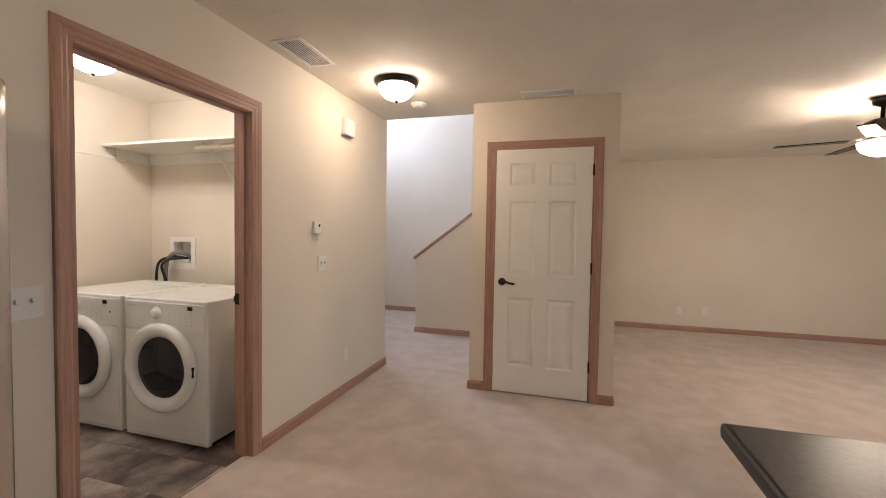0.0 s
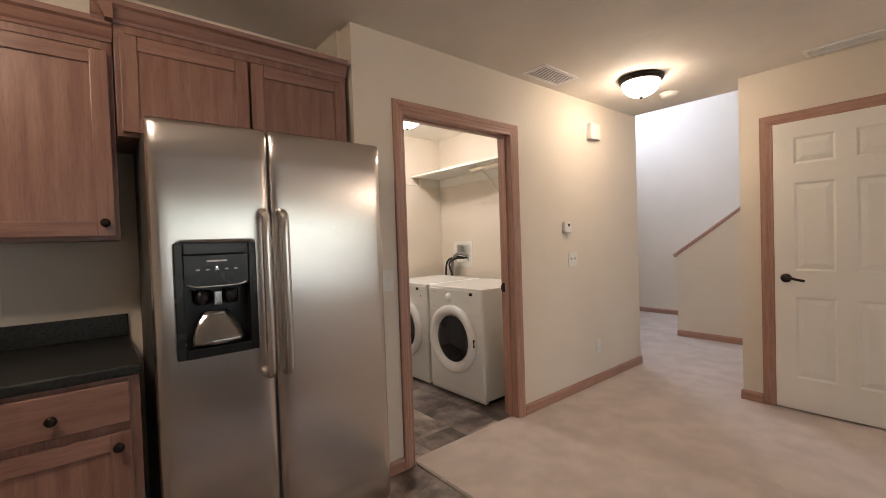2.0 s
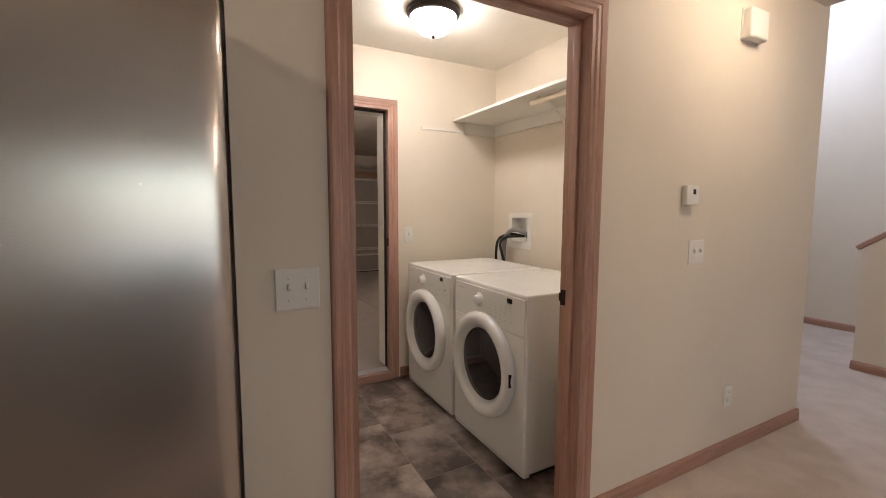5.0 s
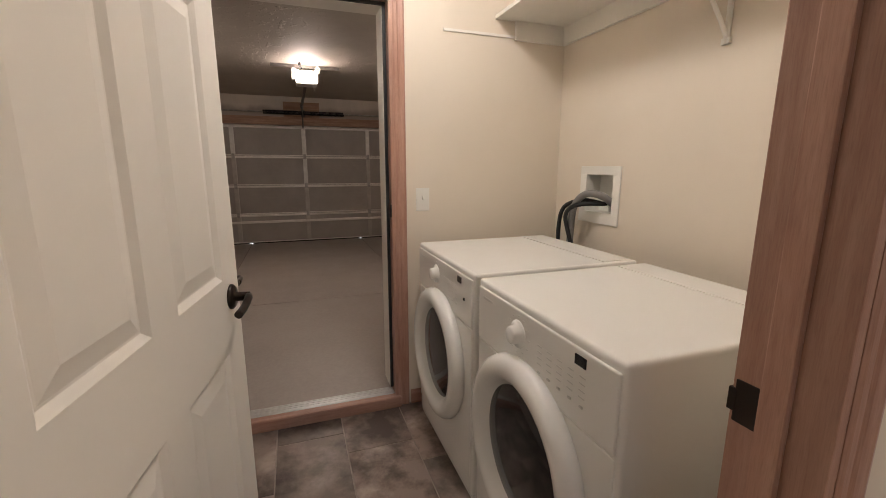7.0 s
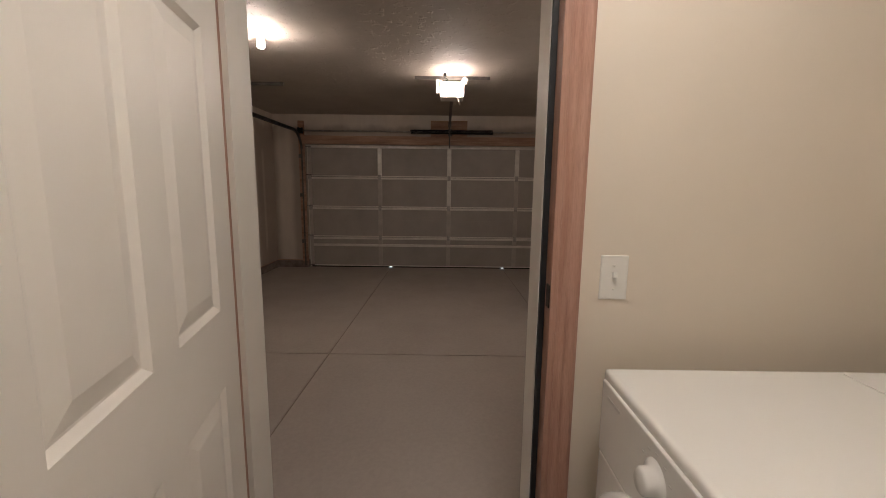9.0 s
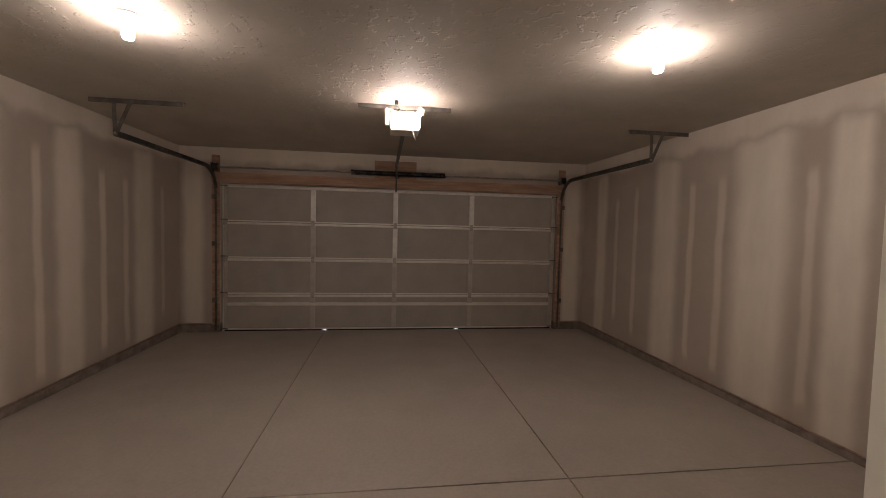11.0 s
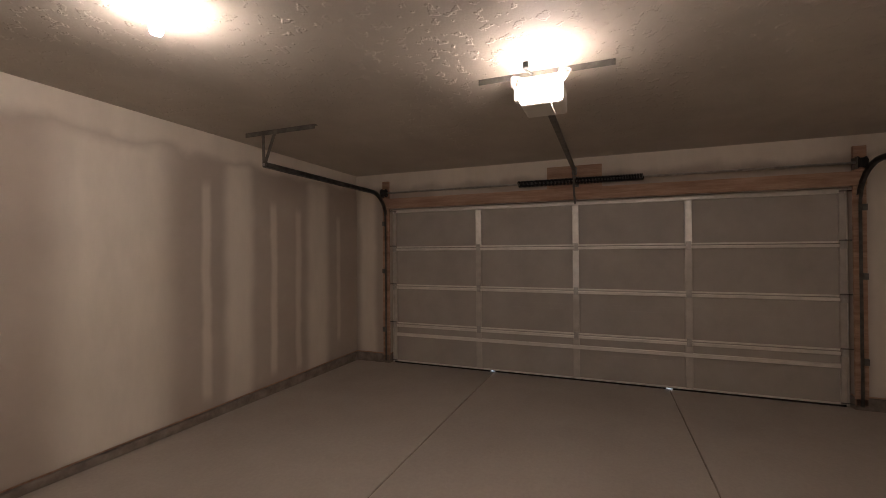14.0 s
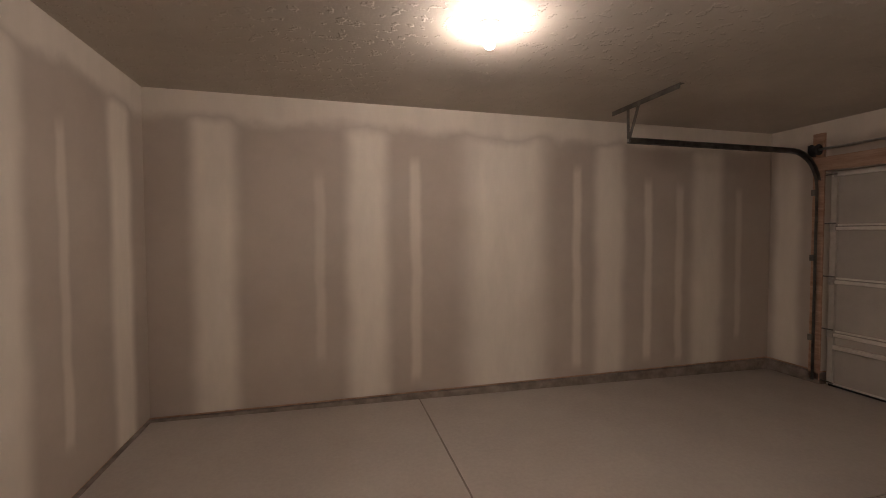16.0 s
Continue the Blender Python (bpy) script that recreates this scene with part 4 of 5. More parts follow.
    part("logo_plate", boxes((xb + 0.001, xb + 0.0022, y0 + 0.09, y1 - 0.09, 1.243, 1.249)), INK, bez)
    part("indicator", boxes((xb + 0.001, xb + 0.003, y0 + 0.12, y0 + 0.124, 1.222, 1.226)), glow("indicator_light", (1, 1, 1), 6.0), bez)
    for y in (y0 + 0.075, y1 - 0.075):
        part("nozzle", lathe(((0.0, 0.0), (0.022, 0.0), (0.026, 0.05), (0.0, 0.05)), 20, pose(-0.015, y, 1.09)), BLACK, bez)
    part("spout", boxes((-0.02, 0.004, (y0 + y1) / 2 - 0.014, (y0 + y1) / 2 + 0.014, 1.085, 1.135), bevel=0.004), CHROME, bez)
    pad = bmesh.new()
    rows = []
    for i in range(9):
        f = i / 8
        half = 0.085 - 0.045 * f ** 2.2
        rows.append([pad.verts.new((-0.042 + 0.045 * (1 - f) + 0.016 * (1 - (k / 8 - 1) ** 2), (y0 + y1) / 2 + half * (k / 8 - 1), 0.945 + 0.115 * f)) for k in range(17)])
    for r0, r1 in zip(rows, rows[1:]):
        for k in range(16):
            pad.faces.new((r0[k], r0[k + 1], r1[k + 1], r1[k])).smooth = True
    bmesh.ops.solidify(pad, geom=list(pad.faces), thickness=0.004)
    part("paddle", pad, CHROME, bez, "polished paddle")
    return t


fridge()


# ---- laundry ----
def ring_lathe(profile, m, steps=48):
    return lathe(profile, steps, m)


def laundry_machine(name, x0, label, buttons, latch, group="laundry pair"):
    """Front faces -y. Origin at the front left foot."""
    t = thing(name, label, "appliance", group, pose(x0, 2.275, 0))
    W, D, H = 0.67, 0.70, 0.905
    bm = boxes((0, W, 0.0, D, 0.03, H), bevel=0.013, seg=4)
    for f in bm.faces:
        f.smooth = f.calc_area() < 0.02
    part("body", bm, ENAMEL, t)
    part("rear_strip", boxes((0.02, W - 0.02, D - 0.15, D - 0.02, H - 0.004, H + 0.003), bevel=0.0015), ENAMEL, t)
    front = boxes((0.012, W - 0.012, -0.004, 0.03, 0.11, 0.70), bevel=0.004, seg=3)
    part("front_panel", front, ENAMEL, t)
    cons = boxes((0.012, W - 0.012, -0.006, 0.03, 0.705, H - 0.022), bevel=0.005, seg=3)
    part("console", cons, ENAMEL, t)
    part("kick_panel", boxes((0.006, W - 0.006, 0.004, 0.04, 0.015, 0.106), bevel=0.005), ENAMEL, t)
    # recessed black block in place of the shade beneath the machine
    part("base_shadow_gap", boxes((0.03, W - 0.03, 0.03, D - 0.03, 0.0, 0.03)), MATTBLACK, t, "black block standing in for the shade under the machine")
    m = pose(W / 2 - 0.01, -0.004, 0.48, 90, 0, 0)
    door = part("door", ring_lathe(((0.272, 0.0), (0.279, 0.012), (0.276, 0.030), (0.264, 0.045), (0.246, 0.052), (0.220, 0.047), (0.202, 0.030), (0.192, 0.010)), m), ENAMEL, t, "round white door ring")
    part("glass", ring_lathe(((0.19, 0.014), (0.15, 0.022), (0.08, 0.027), (0.0, 0.029)), m), DARKGLASS, door, "dark round window")
    if latch:
        part("latch_grip", boxes((W / 2 - 0.01 + 0.258, W / 2 - 0.01 + 0.275, -0.043, -0.028, 0.45, 0.515), bevel=0.003), BLACK, door, "dark latch")
    part("hinge_cover", boxes((0.018, 0.05, -0.02, 0.0, 0.40, 0.52), bevel=0.006), ENAMEL, t)
    knob_m = pose(0.275, -0.006, 0.815, 90, 0, 0)
    part("dial", lathe(((0.040, 0.0), (0.038, 0.004), (0.027, 0.007), (0.025, 0.024), (0.020, 0.029), (0.0, 0.030)), 32, knob_m), ENAMEL, t, "round white dial")
    part("display", boxes((0.525, 0.562, -0.0085, -0.004, 0.846, 0.869)), BLACK, t, "small black display")
    for k in range(11):
        a = math.radians(-60 + k * 30)
        part("dial_mark", boxes((0.275 + 0.056 * math.sin(a) - 0.004, 0.275 + 0.056 * math.sin(a) + 0.004, -0.0072, -0.005, 0.815 + 0.052 * math.cos(a) - 0.0012, 0.815 + 0.052 * math.cos(a) + 0.0012)), INK, t)
    for c in range(buttons):
        for r in range(4):
            part("print_mark", boxes((0.375 + c * 0.042, 0.395 + c * 0.042, -0.0072, -0.005, 0.775 + r * 0.016, 0.7775 + r * 0.016)), INK, t)
        part("button", boxes((0.38 + c * 0.042, 0.392 + c * 0.042, -0.009, -0.005, 0.752, 0.758), bevel=0.002), INK, t)
    part("logo_plate", boxes((0.05, 0.115, -0.0072, -0.005, 0.850, 0.857)), INK, t)
    if not latch:
        part("start_button", boxes((0.585, 0.595, -0.0095, -0.005, 0.79, 0.80), bevel=0.002), BLACK, t)
    return t


laundry_machine("washing_machine", -1.672, "white front-loading washing machine beside the garage doorway", 4, False)
laundry_machine("clothes_dryer", -0.965, "white front-loading clothes dryer beside the washing machine", 5, True)

sup = thing("washer_supply_box", "white recessed washer supply box with valves", "supply box", at=pose(-1.415, LY1, 1.135))
part("flange", boxes((-0.14, 0.14, -0.008, 0, 0.095, 0.135), (-0.14, 0.14, -0.008, 0, -0.14, -0.085), (-0.14, -0.095, -0.008, 0, -0.085, 0.095), (0.095, 0.14, -0.008, 0, -0.085, 0.095), bevel=0.002), WHITEPLASTIC, sup)
part("recess", boxes((-0.10, 0.10, 0.08, 0.085, -0.09, 0.10), (-0.105, -0.095, -0.002, 0.08, -0.09, 0.10), (0.095, 0.105, -0.002, 0.08, -0.09, 0.10), (-0.095, 0.095, -0.002, 0.08, -0.095, -0.085), (-0.095, 0.095, -0.002, 0.08, 0.095, 0.105)), WHITEPLASTIC, sup)
for x in (0.015, 0.055):
    part("valve", join(tube(((x, 0.06, -0.085), (x, 0.05, -0.05), (x, 0.0, -0.04)), 0.009), boxes((x - 0.018, x + 0.018, 0.01, 0.018, -0.052, -0.044), bevel=0.002)), CHROME, sup, "chrome valve")
hx, hy, hz = -1.415, LY1, 1.135
solid("drain_hose", tube(((hx + 0.075, hy + 0.03, hz - 0.05), (hx + 0.06, hy - 0.03, hz - 0.005), (hx, hy - 0.075, hz + 0.005), (hx - 0.07, hy - 0.085, hz - 0.05), (hx - 0.10, hy - 0.08, hz - 0.15), (hx - 0.11, hy - 0.075, hz - 0.34)), 0.017, 12), GRAYHOSE, "grey ribbed drain hose looping from the supply box", "hose")
solid("supply_hose", tube(((hx + 0.015, hy - 0.002, hz - 0.04), (hx - 0.05, hy - 0.06, hz - 0.03), (hx - 0.15, hy - 0.09, hz - 0.07), (hx - 0.19, hy - 0.09, hz - 0.17), (hx - 0.20, hy - 0.08, hz - 0.33)), 0.011, 10), MATTBLACK, "black rubber supply hose", "hose", "supply hoses")
solid("supply_hose", tube(((hx + 0.055, hy - 0.002, hz - 0.04), (hx - 0.03, hy - 0.10, hz - 0.05), (hx - 0.10, hy - 0.115, hz - 0.10), (hx - 0.09, hy - 0.10, hz - 0.20), (hx - 0.04, hy - 0.08, hz - 0.34)), 0.011, 10), MATTBLACK, "black rubber supply hose", "hose", "supply hoses")

shelf = thing("wall_shelf", "white laundry shelf on cleats with a bracket", "shelf", at=pose(LX0, LY1, 1.98))
part("board", boxes((0.002, LX1 - LX0 - 0.002, -0.41, -0.002, 0.0, 0.019), bevel=0.003), SHELFWHITE, shelf)
part("rear_cleat", boxes((0.002, LX1 - LX0 - 0.002, -0.021, -0.002, -0.09, 0.0), bevel=0.002), SHELFWHITE, shelf)
part("end_cleat", boxes((0.002, 0.021, -0.30, -0.022, -0.09, 0.0), bevel=0.002), SHELFWHITE, shelf)
part("side_cleat", boxes((0.0, 0.006, -0.68, -0.30, -0.078, -0.066)), SHELFWHITE, shelf, "thin cleat edge")
br = part("bracket", join(tube(((0.93, -0.006, -0.31), (0.93, -0.006, 0.0)), 0.009), tube(((0.93, -0.34, -0.008), (0.93, -0.20, -0.07), (0.93, -0.06, -0.22), (0.93, -0.008, -0.29)), 0.007), boxes((0.915, 0.945, -0.012, -0.001, -0.31, -0.29))), SHELFWHITE, shelf, "white shelf bracket")
solid("closet_rod", tube(((LX0 + 0.87, LY1 - 0.34, 1.945), (LX1 - 0.002, LY1 - 0.34, 1.945)), 0.016, 14), CREAM, "short pale wooden hanging rod under the shelf", "rod")


# ---- garage ----
def garage_door():
    t = thing("garage_door", "closed sectional steel garage door seen from inside", "garage door", at=pose(GX0 - 0.045, -0.46, -0.115))
    W, S = 4.88, 0.519
    for k in range(4):
        z = k * S
        sec = part("section", boxes((-0.035, 0.0, 0.0, W, z + 0.001, z + S - 0.001)), GDOOR, t, "steel door section")
        # unseen strip added behind each joint to stop daylight leaking through
        part("leak_strip", boxes((-0.0355, -0.034, 0.0, W, z + S - 0.012, z + S + 0.012)) if k < 3 else boxes((-0.0355, -0.034, 0.0, W, z + S - 0.02, z + S - 0.002)), MATTBLACK, sec)
        # the topmost rail takes the lightened steel, lamp glare put into its colour
        part("top_rail", boxes((0.0, 0.034, 0.05, W - 0.05, z + S - 0.036, z + S - 0.004), bevel=0.007), GLARESTEEL if k == 3 else GRAIL, sec)
        part("bottom_rail", boxes((0.0, 0.012, 0.05, W - 0.05, z + 0.006, z + 0.024), bevel=0.003), GRAIL, sec)
        if k == 0:
            part("strut", boxes((0.0, 0.035, 0.05, W - 0.05, z + S - 0.16, z + S - 0.12), bevel=0.004), GRAIL, sec)
        for y in (0.0, 1.22, 2.405, 3.56, W - 0.05):
            # stiles nearest the opener use the steel with painted-in glare
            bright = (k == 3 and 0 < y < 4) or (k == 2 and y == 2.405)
            part("stile", boxes((0.0, 0.030, y if y in (0.0, W - 0.05) else y - 0.035, y + 0.05 if y in (0.0, W - 0.05) else y + 0.035, z + 0.026, z + S - 0.04), bevel=0.004), GLARESTEEL if bright else GSTILE, sec, "folded steel stile")
        # pressed ribs in the skin
        for j in range(4):
            y = 0.12 + j * 1.19
            for h in (0.30, 0.36):
                part("pressed_rib", boxes((0.0, 0.0025, y + 0.2, y + 0.95, z + h * S / 0.519 - 0.005, z + h * S / 0.519), bevel=0.001), GDOOR, sec)
    for k in range(1, 4):
        for y in (0.02, 1.22, 2.405, 3.56, W - 0.02):
            part("hinge", boxes((0.03, 0.038, y - 0.025, y + 0.025, k * S - 0.05, k * S + 0.04), bevel=0.003), GALV, t, "steel hinge plate")
    for k in range(5):
        for y, s in ((-0.005, -1), (W + 0.005, 1)):
            part("roller", join(tube(((0.04, y - s * 0.06, min(k * S, 2.03) + 0.03), (0.04, y + s * 0.05, min(k * S, 2.03) + 0.03)), 0.006), lathe(((0.0, -0.008), (0.022, -0.008), (0.022, 0.008), (0.0, 0.008)), 16, pose(0.04, y + s * 0.05, min(k * S, 2.03) + 0.03, 90, 0, 0))), DULLSTEEL, t)
    gaps = (1.39, 3.37)
    for a, b in ((0.0, gaps[0] - 0.032), (gaps[0] + 0.032, gaps[1] - 0.032), (gaps[1] + 0.032, W)):
        part("bottom_seal", boxes((-0.035, 0.004, a, b, -0.03, 0.004), bevel=0.006), MATTBLACK, t, "black rubber bottom seal")
    return t


garage_door()
# boards added out of view to keep daylight from leaking past the door's edges
stop = thing("light_leak_boards", "unseen boards added to block light leaks round the garage door", "trim")
part("leak_board", boxes((GX0 - 0.118, GX0 - 0.081, -0.50, -0.42, -0.16, 1.98)), SHELFWHITE, stop)
part("leak_board", boxes((GX0 - 0.118, GX0 - 0.081, 4.38, 4.46, -0.16, 1.98)), SHELFWHITE, stop)
part("leak_board", boxes((GX0 - 0.118, GX0 - 0.081, -0.42, 4.38, 1.915, 1.98)), SHELFWHITE, stop)
hd = thing("door_header", "raw lumber header and jamb boards round the garage door", "lumber")
part("header_board", boxes((GX0 - 0.002, GX0 + 0.036, -0.60, 4.56, 1.987, 2.122), bevel=0.003), LUMBER, hd)
part("side_board", boxes((GX0 - 0.002, GX0 + 0.02, -0.60, -0.50, -0.09, 1.987), bevel=0.003), LUMBER, hd)
part("side_board", boxes((GX0 - 0.002, GX0 + 0.02, 4.46, 4.56, -0.09, 1.987), bevel=0.003), LUMBER, hd)
part("center_pad", boxes((GX0 + 0.001, GX0 + 0.03, 1.63, 2.24, 2.126, 2.38), bevel=0.003), LUMBER, hd, "plywood spring pad")
part("end_pad", boxes((GX0 + 0.001, GX0 + 0.03, -0.60, -0.50, 2.126, 2.36), bevel=0.003), LUMBER, hd)
part("end_pad", boxes((GX0 + 0.001, GX0 + 0.03, 4.46, 4.56, 2.126, 2.36), bevel=0.003), LUMBER, hd)

spring = thing("torsion_spring_bar", "steel torsion shaft with a black wound spring", "spring")
SX, SZ = GX0 + 0.10, 2.19
part("shaft", tube(((SX, -0.56, SZ), (SX, 4.52, SZ)), 0.0127, 12), GALV, spring)
coil = bmesh.new()
turns, n = 88, 88 * 8
ringp = []
for k in range(n + 1):
    a = 2 * math.pi * k / 8
    ringp.append(Vector((SX + 0.034 * math.cos(a), 1.30 + 1.36 * k / n, SZ + 0.034 * math.sin(a))))
for k in range(n):
    p, q = ringp[k], ringp[k + 1]
    out0, out1 = Vector((p.x - SX, 0, p.z - SZ)).normalized() * 0.007, Vector((q.x - SX, 0, q.z - SZ)).normalized() * 0.007
    vs = [coil.verts.new(v) for v in (p + Vector((0, -0.006, 0)), q + Vector((0, -0.006, 0)), q + out1, p + out0, p + Vector((0, 0.006, 0)), q + Vector((0, 0.006, 0)))]
    coil.faces.new((vs[0], vs[1], vs[2], vs[3]))
    coil.faces.new((vs[3], vs[2], vs[5], vs[4]))
part("coil", coil, MATTBLACK, spring, "black wound spring")
part("center_bracket", boxes((GX0 + 0.03, SX + 0.03, 1.95, 1.96, SZ - 0.05, SZ + 0.05), (GX0 + 0.03, GX0 + 0.034, 1.92, 1.99, SZ - 0.06, SZ + 0.06), bevel=0.002), DULLSTEEL, spring)
for y in (-0.53, 4.49):
    part("cable_drum", lathe(((0.0, -0.03), (0.055, -0.03), (0.045, -0.015), (0.045, 0.02), (0.058, 0.03), (0.0, 0.03)), 24, pose(SX, y, SZ, 90, 0, 0)), MATTBLACK, spring, "dark cable drum")
    part("end_plate", boxes((GX0 + 0.03, SX + 0.04, y - 0.045, y - 0.040, SZ - 0.06, SZ + 0.05), bevel=0.002), DULLSTEEL, spring)

def track(y, s, name, label):
    t = thing(name, label, "garage track", "garage door tracks")
    x = GX0 + 0.03
    h = 2.175
    pts = [(x, y, -0.09), (x, y, 1.0), (x, y, 1.80)]
    for k in range(1, 8):
        a = math.pi / 2 * k / 8
        pts.append((x + 0.36 * (1 - math.cos(a)), y, 1.80 + (h - 1.80) * math.sin(a)))
    pts += [(x + 0.36, y, h), (-6.6, y, h), (-5.76, y, h)]
    bm = bmesh.new()
    rings = []
    for i, p in enumerate(pts):
        p = Vector(p)
        d = (Vector(pts[min(i + 1, len(pts) - 1)]) - Vector(pts[max(i - 1, 0)])).normalized()
        nrm = Vector((-d.z, 0, d.x))
        rings.append([bm.verts.new(p + Vector((0, s * u, 0)) + nrm * v) for u, v in ((-0.02, -0.022), (0.006, -0.026), (0.010, 0.0), (0.006, 0.026), (-0.02, 0.022))])
    for r0, r1 in zip(rings, rings[1:]):
        for k in range(4):
            bm.faces.new((r0[k], r0[k + 1], r1[k + 1], r1[k]))
    bmesh.ops.solidify(bm, geom=list(bm.faces), thickness=0.003)
    part("rail", bm, DULLSTEEL, t)
    # angle hanger: two struts and a bar on the ceiling
    part("ceiling_angle", boxes((-5.79, -5.75, y - 0.20 if s < 0 else y - 0.26, y + 0.26 + 0.30 if s < 0 else y + 0.40, GCEILING - 0.005, GCEILING), (-5.755, -5.75, y - 0.20 if s < 0 else y - 0.26, y + 0.56 if s < 0 else y + 0.40, GCEILING - 0.04, GCEILING - 0.005)), DULLSTEEL, t, "perforated ceiling angle")
    part("strut", sweep(((-0.016, -0.002), (0.016, -0.002), (0.016, 0.002), (-0.016, 0.002)), (-5.765, y, h - 0.02), (-5.765, y - 0.01, GCEILING - 0.005)), DULLSTEEL, t)
    part("strut", sweep(((-0.016, -0.002), (0.016, -0.002), (0.016, 0.002), (-0.016, 0.002)), (-5.765, y, h - 0.02), (-5.765, y + 0.13, GCEILING - 0.005)), DULLSTEEL, t)
    part("end_bolt", lathe(((0.0, -0.01), (0.014, -0.01), (0.014, 0.01), (0.0, 0.01)), 10, pose(-5.77, y, h, 90, 0, 0)), GALV, t)
    for z in (0.3, 1.1, 1.75):
        part("track_bracket", boxes((GX0 + 0.02, x + 0.02, y + (-0.05 if s < 0 else 0.012), y + (-0.012 if s < 0 else 0.05), z, z + 0.06), bevel=0.002), DULLSTEEL, t)
    return t


track(-0.545, -1, "garage_track", "bent steel garage door track hung from the ceiling")
track(4.505, 1, "garage_track", "bent steel garage door track hung from the ceiling")


def opener():
    t = thing("garage_door_opener", "ceiling-hung garage door opener with a lit lens", "opener", at=pose(-5.28, 1.945, 2.30))
    part("housing", boxes((-0.30, -0.042, -0.124, 0.124, -0.060, 0.07), bevel=0.02, seg=3), WHITEPLASTIC, t, "white motor housing")
    part("light_lens", boxes((-0.05, 0.03, -0.122, 0.122, -0.056, 0.078), bevel=0.026, seg=4), LENS, t, "lit white lens")
    part("ceiling_angle", boxes((-0.17, -0.13, -0.40, 0.40, GCEILING - 2.306, GCEILING - 2.301), (-0.135, -0.13, -0.40, 0.40, GCEILING - 2.336, GCEILING - 2.306)), DULLSTEEL, t, "perforated ceiling angle")
    for y in (-0.115, 0.115):
        part("hanger_strap", boxes((-0.165, -0.14, y - 0.003, y + 0.003, 0.06, GCEILING - 2.305)), DULLSTEEL, t)
    part("rail", boxes((-2.62, -0.28, -0.018, 0.018, -0.005, 0.035), bevel=0.003), DULLSTEEL, t, "steel drive rail")
    part("drawbar", tube(((-2.50, 0.0, -0.01), (-2.56, 0.0, -0.22), (-2.70, 0.0, -0.36)), 0.012, 8), DULLSTEEL, t)
    part("header_bracket", boxes((-2.72, -2.60, -0.025, 0.025, -0.03, 0.05), bevel=0.003), DULLSTEEL, t)
    part("cord", tube(((-0.2, -0.06, 0.07), (-0.12, -0.085, 0.10), (-0.05, -0.05, 0.115), (0.0, -0.085, 0.135), (0.02, -0.075, GCEILING - 2.303)), 0.006, 8), MATTBLACK, t, "black power cord looped to the ceiling outlet")
    part("plug", boxes((0.004, 0.034, -0.092, -0.06, 0.128, GCEILING - 2.305), bevel=0.005), MATTBLACK, t, "black power plug")
    for k in range(4):
        part("wire_loop", tube(((-0.03 + k * 0.006, -0.10, 0.088), (-0.02 + k * 0.006, -0.135 - k * 0.008, 0.10), (0.0, -0.145 - k * 0.006, 0.05), (0.004, -0.135 - k * 0.007, 0.012 + k * 0.008)), 0.006, 6), WHITEPLASTIC, t, "coiled pale wire")
        part("wire_loop", tube(((-0.04 + k * 0.008, 0.10, 0.085), (-0.02, 0.115 + k * 0.012, 0.125 - k * 0.006), (0.0, 0.145 - k * 0.004, 0.09), (0.004, 0.132 + k * 0.006, 0.06)), 0.006, 6), WHITEPLASTIC, t, "coiled pale wire")
    part("cord", tube(((-0.1, 0.11, 0.06), (-0.05, 0.15, 0.09), (-0.1, 0.16, 0.13), (-0.12, 0.13, 0.16)), 0.007, 8), WHITEPLASTIC, t, "bundled white wire")
    part("plug_bundle", boxes((-0.16, -0.09, -0.17, -0.135, -0.01, 0.08), bevel=0.014), WHITEPLASTIC, t)
    part("outlet_plate", boxes((-0.02, 0.06, -0.13, -0.02, GCEILING - 2.306, GCEILING - 2.3005), bevel=0.002), WHITEPLASTIC, t)
    part("release_cord", tube(((0.0, 0.06, -0.075), (0.012, 0.07, -0.11), (0.005, 0.085, -0.15)), 0.003, 6), WHITEPLASTIC, t)
    return t


opener()


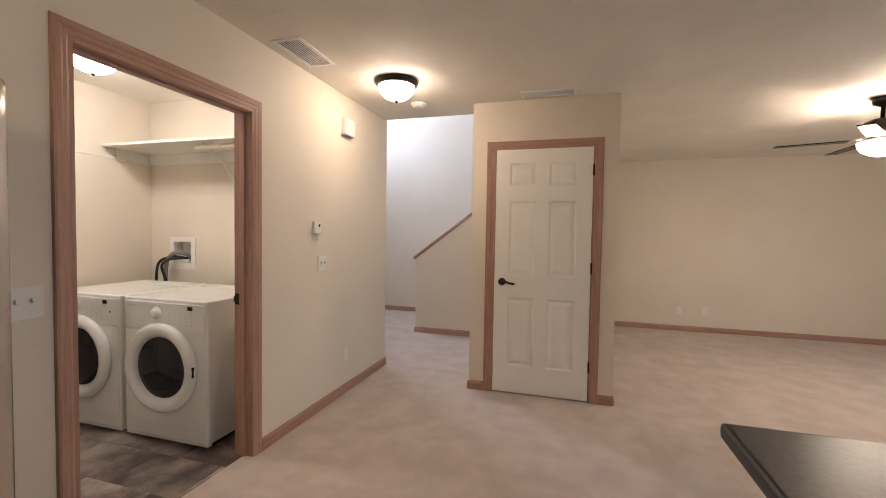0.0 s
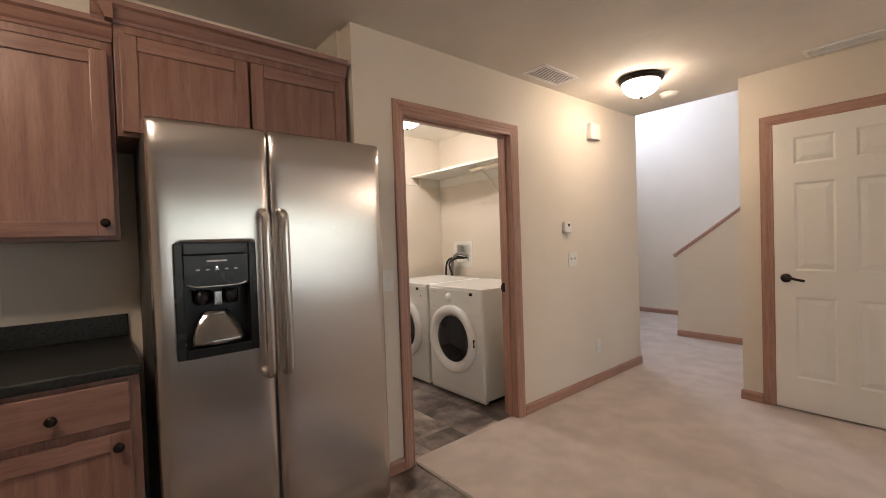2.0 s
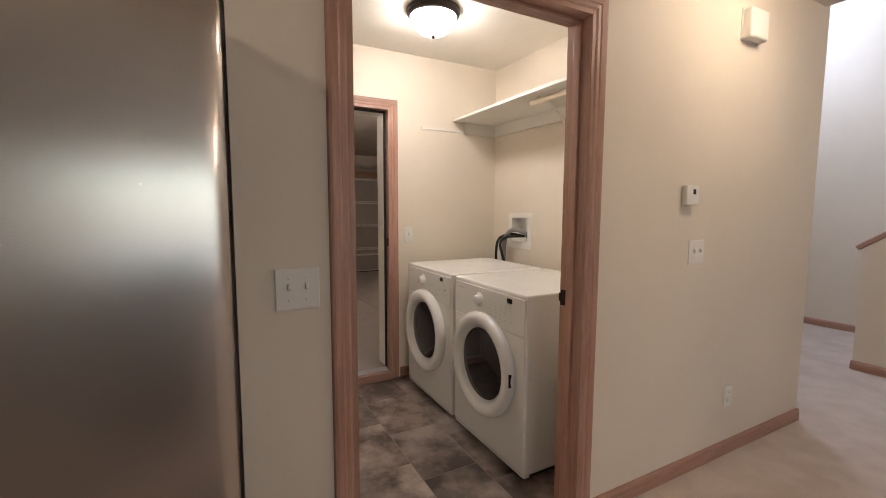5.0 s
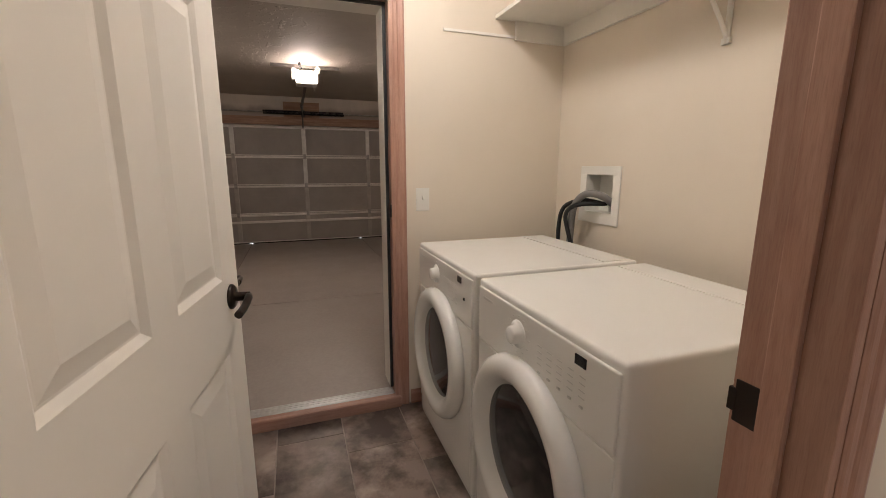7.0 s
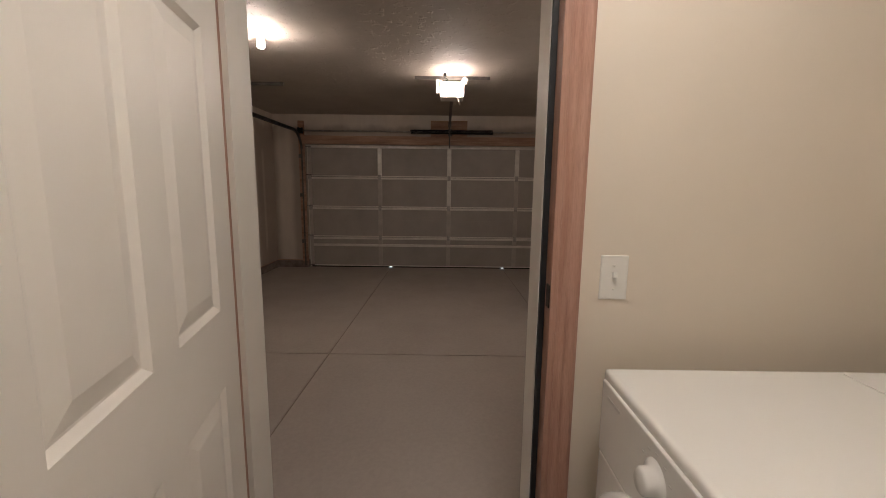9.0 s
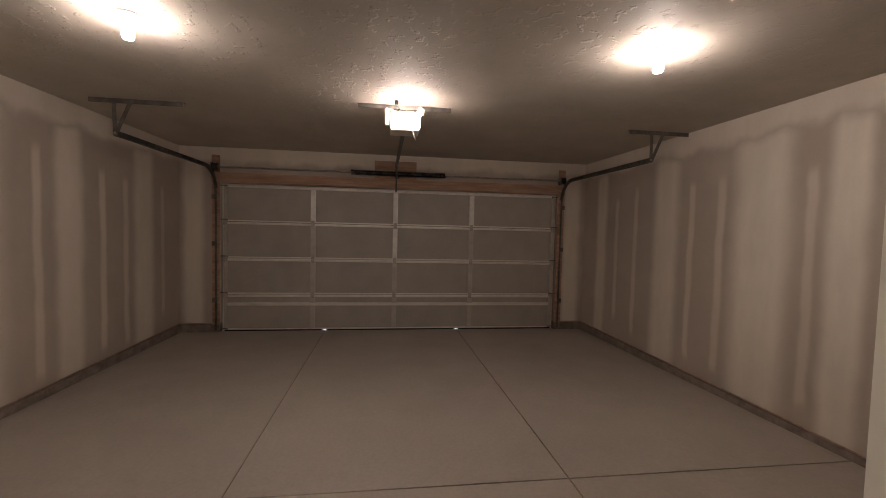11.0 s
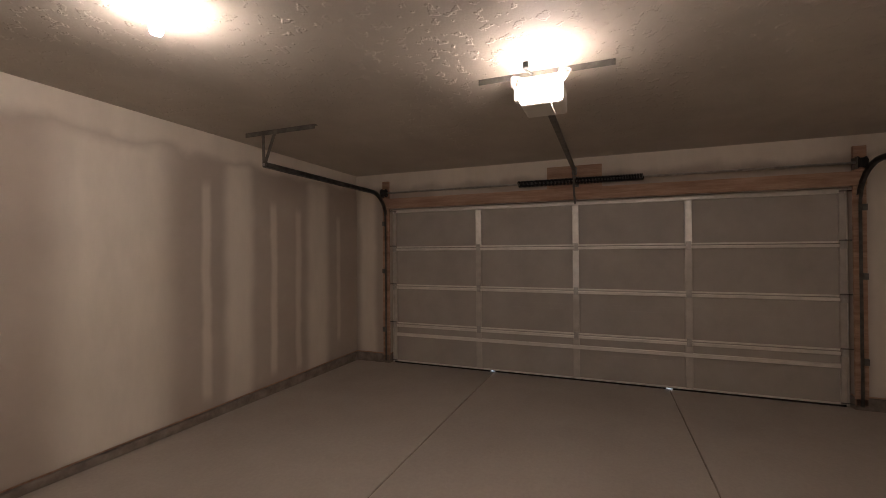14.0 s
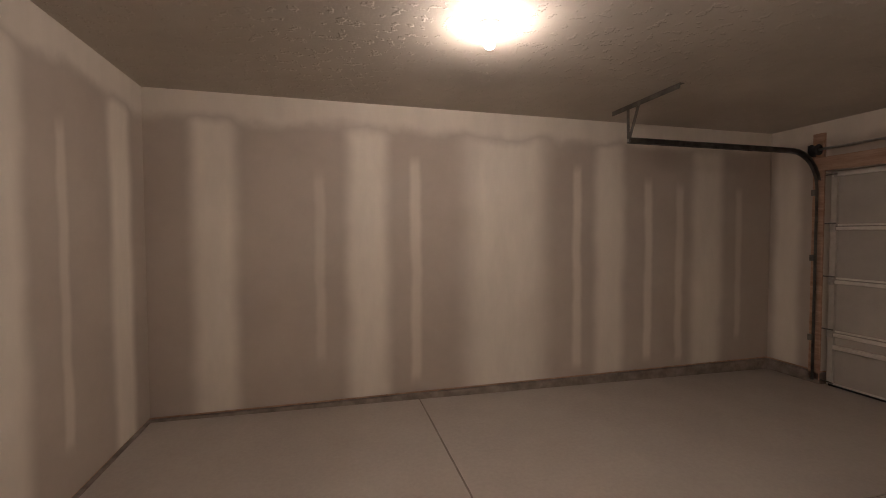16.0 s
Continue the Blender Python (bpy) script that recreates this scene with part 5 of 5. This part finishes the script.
def bulb(x, y):
    t = thing("bulb_holder", "white ceiling lampholder with a bare lit bulb", "light", "garage bulbs", pose(x, y, GCEILING))
    part("base", lathe(((0.0, 0.0), (0.060, 0.0), (0.060, -0.005), (0.034, -0.014), (0.028, -0.034), (0.019, -0.040), (0.018, -0.050), (0.0, -0.051)), 28), WHITEPLASTIC, t, "white porcelain lampholder")
    part("lamp", lathe(((0.018, -0.048), (0.025, -0.056), (0.027, -0.075), (0.027, -0.112), (0.021, -0.124), (0.0, -0.128)), 20), BULBGLASS, t, "lit bulb")
    return t


bulb(-3.985, 3.33)
bulb(-4.11, 0.47)

# ---- pieces of floors ----
# concrete bays between the control joints
ys = (GY0 + 0.02, 0.94, 2.91, GY1 - 0.02)
xs = (GX0 - 0.1, -4.03, -1.862)
G = 0.006
for i in range(2):
    for j in range(3):
        bay = part("concrete_bay", slab(xs[i] + (G if i else 0), xs[i + 1] - (G if i < 1 else 0), ys[j] + (G if j else 0), ys[j + 1] - (G if j < 2 else 0)), CONCRETE, garage_floor)

# vinyl tiles in staggered rows
T, TL = 0.305, 0.457


def tile_shape(length):
    me = bpy.data.meshes.new("tile")
    bm = bmesh.new()
    box(bm, 0, length - 0.003, 0, T - 0.003, -0.006, 0.0)
    for v in bm.verts:
        if v.co.z > -0.001:
            v.co.x += 0.0015 if v.co.x < length / 2 else -0.0015
            v.co.y += 0.0015 if v.co.y < T / 2 else -0.0015
    bm.to_mesh(me)
    bm.free()
    me.materials.append(TILE)
    return me


shapes = {}


def lay(x0, x1, y0, y1):
    """Rows along x, each set off from the last by a third of a tile."""
    for j in range(int((y1 - y0) / T + 1e-6)):
        x = x0
        first = TL * (1.0, 0.333, 0.667)[j % 3]
        while x < x1 - 0.02:
            length = round(min(first or TL, x1 - x), 3)
            first = 0
            if length not in shapes:
                shapes[length] = tile_shape(length)
            o = new("tile", shapes[length])
            o.location = (x, y0 + j * T, -0.004)
            o.parent = floor_vinyl
            x += length


lay(-1.765, -0.065, 1.26, 3.12)
lay(-0.39, 2.1, -1.02, 1.421)
